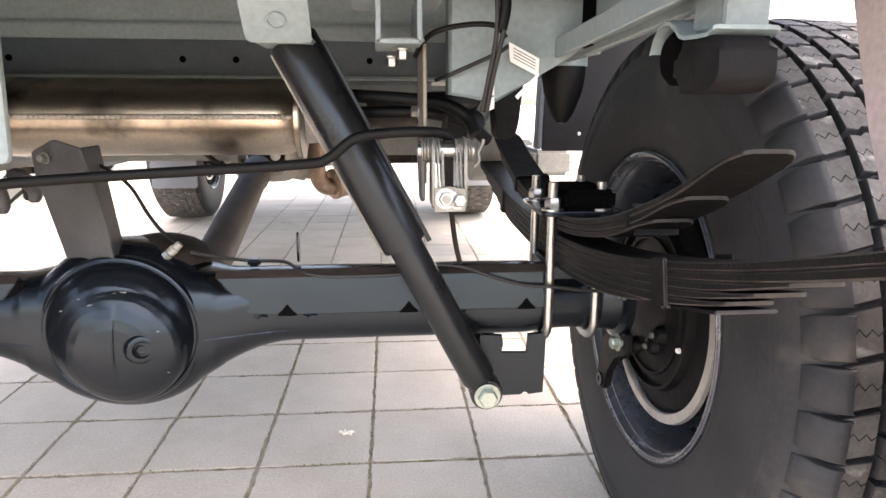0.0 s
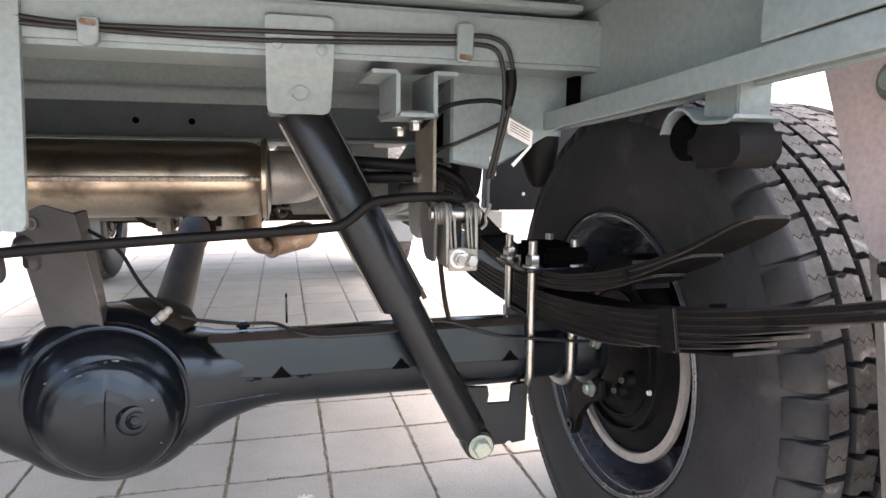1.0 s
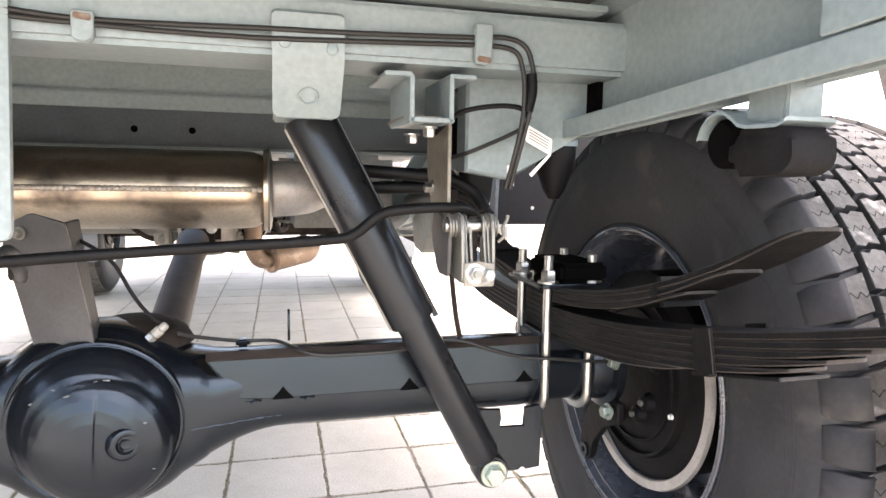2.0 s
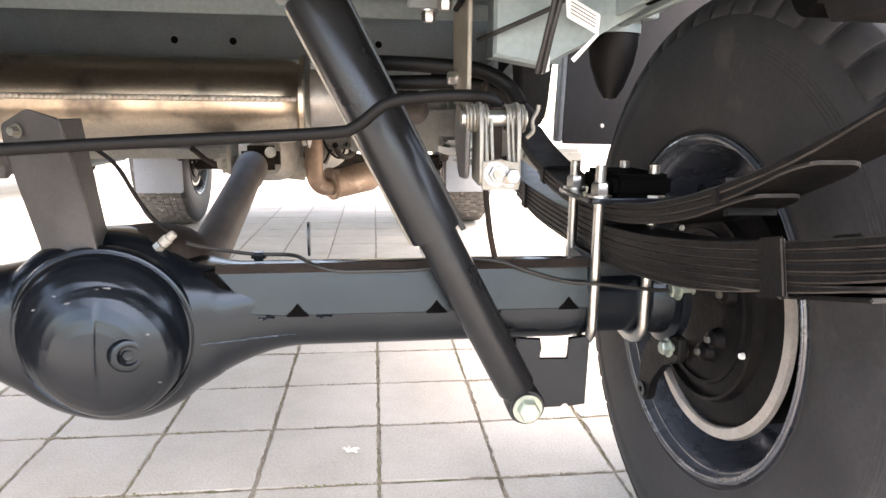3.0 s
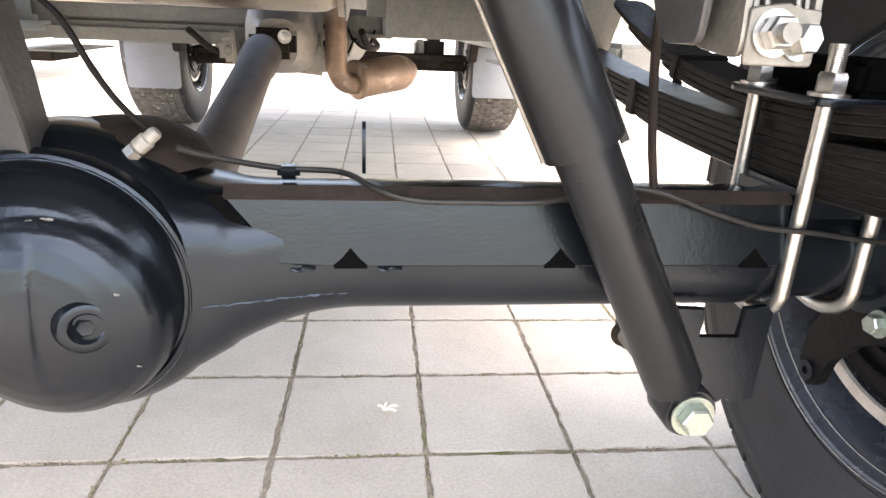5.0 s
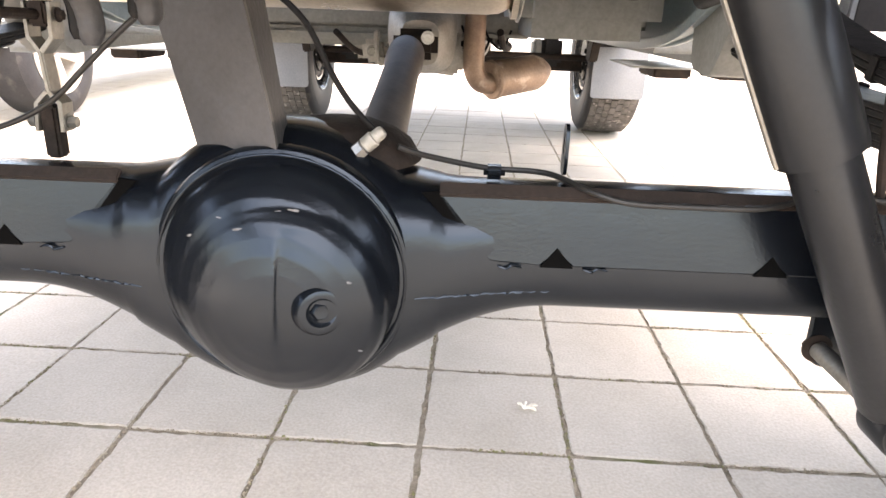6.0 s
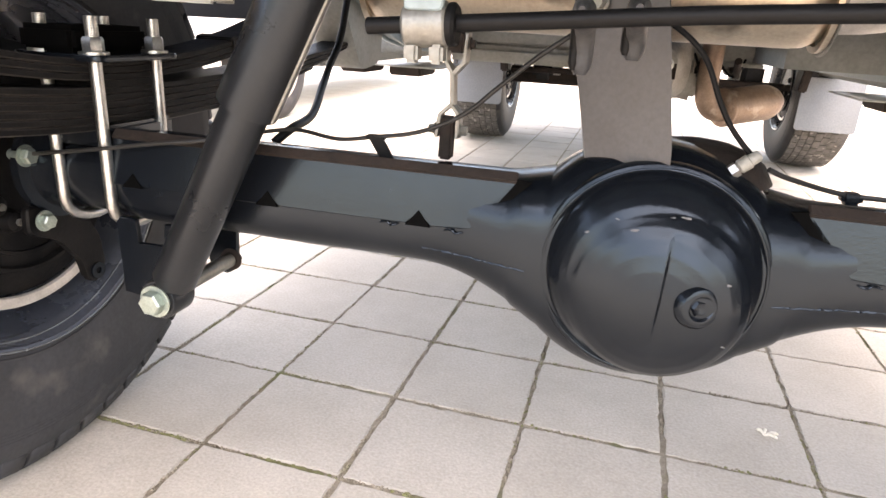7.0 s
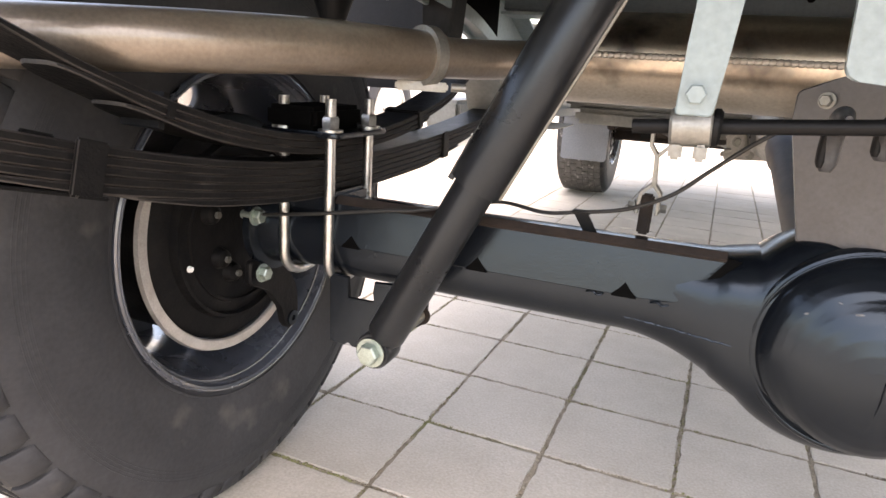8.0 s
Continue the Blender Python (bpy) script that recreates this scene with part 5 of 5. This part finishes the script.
for d in (-1, 1):
    part("lower_fork", slab([(-0.1893 + 0.0020 * d, 0.4800), (-0.1905 + 0.0110 * d, 0.4700), (-0.1925 + 0.0115 * d, 0.4480), (-0.1925 + 0.0083 * d, 0.4480), (-0.1905 + 0.0080 * d, 0.4695), (-0.1893 - 0.0010 * d, 0.4775)], 0.0150, xz(0.018), 0.0005), GALV, link)
    part("upper_fork", slab([(-0.1893 + 0.0020 * d, 0.5060), (-0.1880 + 0.0105 * d, 0.5170), (-0.1872 + 0.0108 * d, 0.5430), (-0.1872 + 0.0080 * d, 0.5430), (-0.1880 + 0.0078 * d, 0.5180), (-0.1893 - 0.0010 * d, 0.5090)], 0.0150, xz(0.018), 0.0005), GALV, link)
    part("link_bolt", hex_bolt((-0.1925 + 0.0118 * d, 0.018, 0.4550), (d, 0, 0), 0.0048, 0.007), GALV, link)
part("link_block", box((0.0135, 0.016, 0.018), (-0.1875, 0.018, 0.5345), (0, 0, 0), 0.002), AXLE_RUST, link, "dark brown rubber block")
part("block_pin", hex_bolt((-0.1755, 0.018, 0.5340), (1, 0, 0), 0.0040, 0.004), AXLE_RUST, link)
part("link_arm", tube([(-0.163, -0.172, 0.5395), (-0.172, -0.10, 0.5370), (-0.190, 0.014, 0.5340)], 0.0050, 10, flat=0.8), AXLE_RUST, link, "dark arm that joins the rod to the link")
part("link_post", box((0.0125, 0.014, 0.041), (-0.1930, 0.018, 0.4475), (0, 1, 0), 0.002), AXLE_RUST, link, "dark brown post on the axle")
for pts in ([(-0.35, -0.2040, 0.790), (-0.12, -0.2040, 0.772), (-0.023, -0.2040, 0.7610), (0.033, -0.2060, 0.7560), (0.107, -0.2040, 0.7570), (0.18, -0.2075, 0.7585), (0.255, -0.2075, 0.7600), (0.366, -0.2040, 0.7648), (0.400, -0.2040, 0.7668), (0.420, -0.2040, 0.7610), (0.4285, -0.2040, 0.7450), (0.4320, -0.2035, 0.7200), (0.4270, -0.2010, 0.690), (0.4200, -0.1960, 0.655), (0.4170, -0.1850, 0.625)],
            [(-0.35, -0.2040, 0.784), (-0.12, -0.2040, 0.766), (-0.023, -0.2040, 0.7555), (0.052, -0.2060, 0.7520), (0.107, -0.2040, 0.7510), (0.183, -0.2075, 0.7505), (0.255, -0.2075, 0.7530), (0.340, -0.2040, 0.7570), (0.392, -0.2040, 0.7585), (0.4120, -0.2040, 0.7540), (0.4190, -0.2040, 0.7400), (0.4220, -0.2035, 0.7180), (0.4215, -0.2010, 0.690), (0.4160, -0.1960, 0.655), (0.4120, -0.1850, 0.625)]):
    line("body_line", "dark coated line clipped along the crossmember", "brake line", pts, 0.0023, LINE, group="body lines")
line("line_sleeve", "short black rubber sleeve round the lines", "sleeve", [(0.4290, -0.2030, 0.735), (0.4295, -0.2040, 0.718), (0.4265, -0.2020, 0.700)], 0.0052, HOSE, 14)
for x, low, top, rust in ((0.0432, 0.7375, 0.762, 0.7570), (0.3785, 0.7395, 0.777, 0.7445)):
    c = tagged(part("line_clip", slab(rounded([(x - 0.0085, low + 0.002), (x + 0.002, low), (x + 0.0075, low + 0.0045), (x + 0.0085, top), (x - 0.0085, top)], 0.003, 2), 0.009, xz(-0.2055), 0.001), PRIMER), "small painted clip holding lines on the crossmember", "clip", "line clips")
    part("clip_tab", box((0.0135, 0.0025, 0.0055), (x, -0.2098, rust), (0, 6, 0), 0.001), CLIP_RUST, c, "rusty bent clip tab")
line("sensor_cable", "thin black cable looping to the sensor", "cable", [(0.432, -0.195, 0.693), (0.424, -0.193, 0.703), (0.408, -0.190, 0.7055), (0.385, -0.185, 0.7035), (0.366, -0.178, 0.6985), (0.356, -0.165, 0.690), (0.350, -0.140, 0.680)], 0.0026, HOSE)
line("sensor_cable", "thin black cable looping to the sensor", "cable", [(0.445, -0.150, 0.690), (0.432, -0.150, 0.682), (0.410, -0.148, 0.672), (0.387, -0.146, 0.662), (0.372, -0.130, 0.656)], 0.0022, LINE)
for pts in ([(0.252, -0.045, 0.642), (0.30, -0.06, 0.640), (0.345, -0.075, 0.637), (0.385, -0.085, 0.632), (0.41, -0.09, 0.618), (0.42, -0.10, 0.600)], [(0.262, -0.035, 0.621), (0.32, -0.05, 0.622), (0.37, -0.06, 0.622), (0.41, -0.07, 0.612), (0.44, -0.06, 0.590)]):
    line("rubber_hose", "thick black rubber hose beside the sensor lever", "hose", pts, 0.0075, HOSE, 14, group="rubber hoses")
tag = tagged(part("paper_tag", slab(rounded([(0.443, 0.693), (0.475, 0.677), (0.474, 0.660), (0.445, 0.674)], 0.001, 1), 0.0006, xz(-0.155), 0), WHITE), "white paper tag with small print on a line", "tag")
for k in range(4):
    part("print_bar", slab([(0.448, 0.6875 - k * 0.0030), (0.471, 0.676 - k * 0.0030), (0.471, 0.6750 - k * 0.0030), (0.448, 0.6865 - k * 0.0030)], 0.0003, xz(-0.1556), 0), FLAP, tag)
small = tagged(part("paper_tag", slab([(0.4190, 0.648), (0.4265, 0.650), (0.4268, 0.628), (0.4200, 0.625)], 0.0008, xz(-0.17), 0), WHITE), "small white tape tag on a line", "tag")
part("print_bar", slab([(0.420, 0.640), (0.426, 0.641), (0.426, 0.639), (0.420, 0.638)], 0.0003, xz(-0.1708), 0), FLAP, small)
fold = tagged(part("paper_tag", slab([(0.452, 0.640), (0.476, 0.664), (0.476, 0.660), (0.455, 0.637)], 0.0008, xz(-0.150), 0), WHITE), "white paper tag folded edge on beside a line", "tag")
straw = bmesh.new()
for a, l in ((20, 0.022), (75, 0.016), (130, 0.014), (-15, 0.018)):
    d = Vector((math.cos(radians(a)), math.sin(radians(a)), 0))
    tube(smooth_path([Vector((0.235, 0.335, 0.002)), Vector((0.235, 0.335, 0.006)) + d * l * 0.5, Vector((0.235, 0.335, 0.003)) + d * l], 3), [0.0018] * 3 + [0.0024] * 3 + [0.0008], 6, bm=straw)
tagged(part("plant_bit", straw, STRAW), "pale dry plant bit lying on a paver", "plant debris")

line("wire_loom", "dark wrapped wire loom beside the chassis rail", "wire loom", [(0.405, -0.02, 0.600), (0.43, 0.06, 0.598), (0.455, 0.16, 0.600), (0.475, 0.28, 0.604), (0.485, 0.42, 0.60), (0.49, 0.6, 0.58)], 0.017, HOSE, 16)
line("wire_loom", "dark wrapped wire loom beside the chassis rail", "wire loom", [(0.35, -0.03, 0.632), (0.40, 0.03, 0.636), (0.44, 0.12, 0.634), (0.465, 0.26, 0.636), (0.48, 0.5, 0.62)], 0.012, HOSE, 16)

# a car that stands beside the truck
other = thing("parked_car", "pale car parked beside, only its wheel showing", "car")
other.location = (0.09, -0.20, 0)
tyre = part("tyre", turned([(-0.09, 0.20), (-0.10, 0.24), (-0.095, 0.29), (-0.08, 0.31), (0.08, 0.31), (0.095, 0.29), (0.10, 0.24), (0.09, 0.20)], (-2.05, 2.95, 0.31), (1, 0, 0), 56), RUBBER, other)
part("wheel_rim", turned([(0.07, 0.20), (0.095, 0.205), (0.095, 0.185), (0.06, 0.175), (-0.05, 0.17), (-0.05, 0.20)], (-2.05, 2.95, 0.31), (1, 0, 0), 48), BARE, other)
for k in range(6):
    part("wheel_spoke", slab([(-0.022, 0.02), (0.022, 0.02), (0.030, 0.19), (-0.030, 0.19)], 0.02, Matrix.Translation((-1.99, 2.95, 0.31)) @ Matrix.Rotation(k * math.pi / 3 + 0.3, 4, "X") @ yz(0), 0.003), BARE, other)
secs = []
for y, z0, z1 in ((1.9, 0.42, 0.75), (2.3, 0.34, 0.95), (2.6, 0.34, 1.0), (4.2, 0.25, 1.45), (5.4, 0.25, 1.4), (6.2, 0.32, 0.9)):
    secs.append([Vector((-2.85, y, z0)), Vector((-2.0, y, z0)), Vector((-1.96, y, z0 + 0.1)), Vector((-1.98, y, (z0 + z1) / 2)), Vector((-2.1, y, z1)), Vector((-2.75, y, z1)), Vector((-2.9, y, (z0 + z1) / 2))])
part("car_body", loft(secs), WHITE, other)


def crumbs(name, label, category, mat, count, seed, low, high, keep):
    """Small tufts that fill stretches of the paver joints."""
    rnd = random.Random(seed)
    verts, faces = [], []
    for k in range(count):
        u = rnd.uniform(-0.95, 1.3)
        row = rnd.random() < 0.55
        n = rnd.randint(-2, 4) if row else rnd.randint(-4, 7)
        along = u if row else rnd.uniform(-0.35, 1.2)
        if noise.noise(Vector((along * 7, n * 5.3, 9.0 if row else 2.0))) < keep:
            continue
        if row:
            p = Vector((along, n * TILE_SIZE + 0.24 + rnd.gauss(0, 0.0014), 0))
        else:
            p = Vector((n * TILE_SIZE - 0.3175 + rnd.gauss(0, 0.0014), along, 0))
        p.z = rnd.uniform(-0.0028, -0.0006)
        p = TURN_M @ p
        r, b = rnd.uniform(low, high), len(verts)
        a = rnd.uniform(0, math.pi)
        for q in ((1, 0, 0), (0, 1, 0), (-1, 0, 0), (0, -1, 0), (0.1, 0.1, 0.75), (0, 0, -0.8)):
            verts.append(p + Matrix.Rotation(a, 3, "Z") @ Vector(q) * r * rnd.uniform(0.7, 1.2))
        for c in range(4):
            faces += [(b + c, b + (c + 1) % 4, b + 4), (b + (c + 1) % 4, b + c, b + 5)]
    me = bpy.data.meshes.new(name)
    me.from_pydata(verts, [], faces)
    me.materials.append(mat)
    return tagged(new(name, me), label, category, kind="stuff")


crumbs("moss", "green and brown moss tufts growing in the paver joints", "moss", MOSS, 6500, 8, 0.0011, 0.0030, 0.06)
crumbs("joint_sand", "brown sand and grit crumbs in the paver joints", "sand", JOINT, 12000, 9, 0.0011, 0.0030, -0.2)
moss = bmesh.new()
rnd = random.Random(8)
for k in range(420):
    u = rnd.uniform(-0.75, 0.15)
    if noise.noise(Vector((u * 9, 3.0, 0))) < -0.15:
        continue
    p = TURN_M @ Vector((u, 0.04 + rnd.gauss(0, 0.0016), -0.0035 + rnd.uniform(0, 0.002)))
    bmesh.ops.create_icosphere(moss, subdivisions=1, radius=rnd.uniform(0.0012, 0.0028), matrix=Matrix.Translation(p) @ Matrix.Diagonal((1.6, 1, 0.8, 1)))
tagged(part("moss", moss, MOSS), "green moss tufts growing in a paver joint", "moss", kind="stuff")


# ---- pavers ----
def paver_mesh(seed):
    """A square paver with worn, chamfered edges, its top at z = 0."""
    rnd = random.Random(seed)
    h = TILE_SIZE / 2 - 0.0022
    c = 0.0014
    bm = bmesh.new()
    rings = []
    for inset, z in ((0.0, -0.02), (0.0, -0.0014), (c, 0.0)):
        ring = []
        for sx, sy in ((-1, -1), (1, -1), (1, 1), (-1, 1)):
            nx, ny = (1, 0) if sx * sy > 0 else (0, 1)
            for k in range(16):
                f = k / 16
                ex, ey = {(-1, -1): (1, 0), (1, -1): (0, 1), (1, 1): (-1, 0), (-1, 1): (0, -1)}[(sx, sy)]
                x, y = sx * h + ex * 2 * h * f, sy * h + ey * 2 * h * f
                wob = 1 - (inset + rnd.choice((0.0, 0.0005, 0.0010, 0.0018, 0.0034))) / h
                ring.append(bm.verts.new((x * wob, y * wob, z)))
        rings.append(ring)
    for a, b in zip(rings, rings[1:]):
        for k in range(64):
            bm.faces.new((a[k], a[(k + 1) % 64], b[(k + 1) % 64], b[k]))
    bm.faces.new(rings[-1])
    me = bpy.data.meshes.new("paver")
    bm.to_mesh(me)
    bm.free()
    me.materials.append(TILE)
    return me


PAVERS = [paver_mesh(k) for k in range(6)]
rnd = random.Random(4)
far_verts, far_faces = [], []
for i in range(-24, 30):
    for j in range(-12, 46):
        x, y = (i + 0.5) * TILE_SIZE - 0.3175, (j + 0.5) * TILE_SIZE + 0.24
        m = TURN_M @ Matrix.Translation((x + rnd.uniform(-0.001, 0.001), y + rnd.uniform(-0.001, 0.001), rnd.uniform(-0.0012, 0.0004))) @ Matrix.Rotation(radians(rnd.uniform(-0.25, 0.25)), 4, "Z") @ Matrix.Rotation(radians(rnd.uniform(-0.25, 0.25)), 4, "X")
        if -6 <= i <= 8 and -3 <= j <= 16:
            ob = new("paver", rnd.choice(PAVERS))
            ob.parent = pavement
            ob.matrix_world = m @ Matrix.Rotation(radians(90 * rnd.randrange(4)), 4, "Z")
        else:
            base = len(far_verts)
            for inset, z in ((0.0025, -0.02), (0.003, -0.0025), (0.006, 0.0)):
                h = TILE_SIZE / 2 - inset
                far_verts += [tuple(m @ Vector((sx * h, sy * h, z))) for sx, sy in ((-1, -1), (1, -1), (1, 1), (-1, 1))]
            for r in (0, 4):
                for k in range(4):
                    far_faces.append((base + r + k, base + r + (k + 1) % 4, base + r + 4 + (k + 1) % 4, base + r + 4 + k))
            far_faces.append((base + 8, base + 9, base + 10, base + 11))
me = bpy.data.meshes.new("paver_field")
me.from_pydata(far_verts, [], far_faces)
me.materials.append(TILE)
field = new("paver_field", me)
field.parent = pavement
tagged(field, kind="stuff")
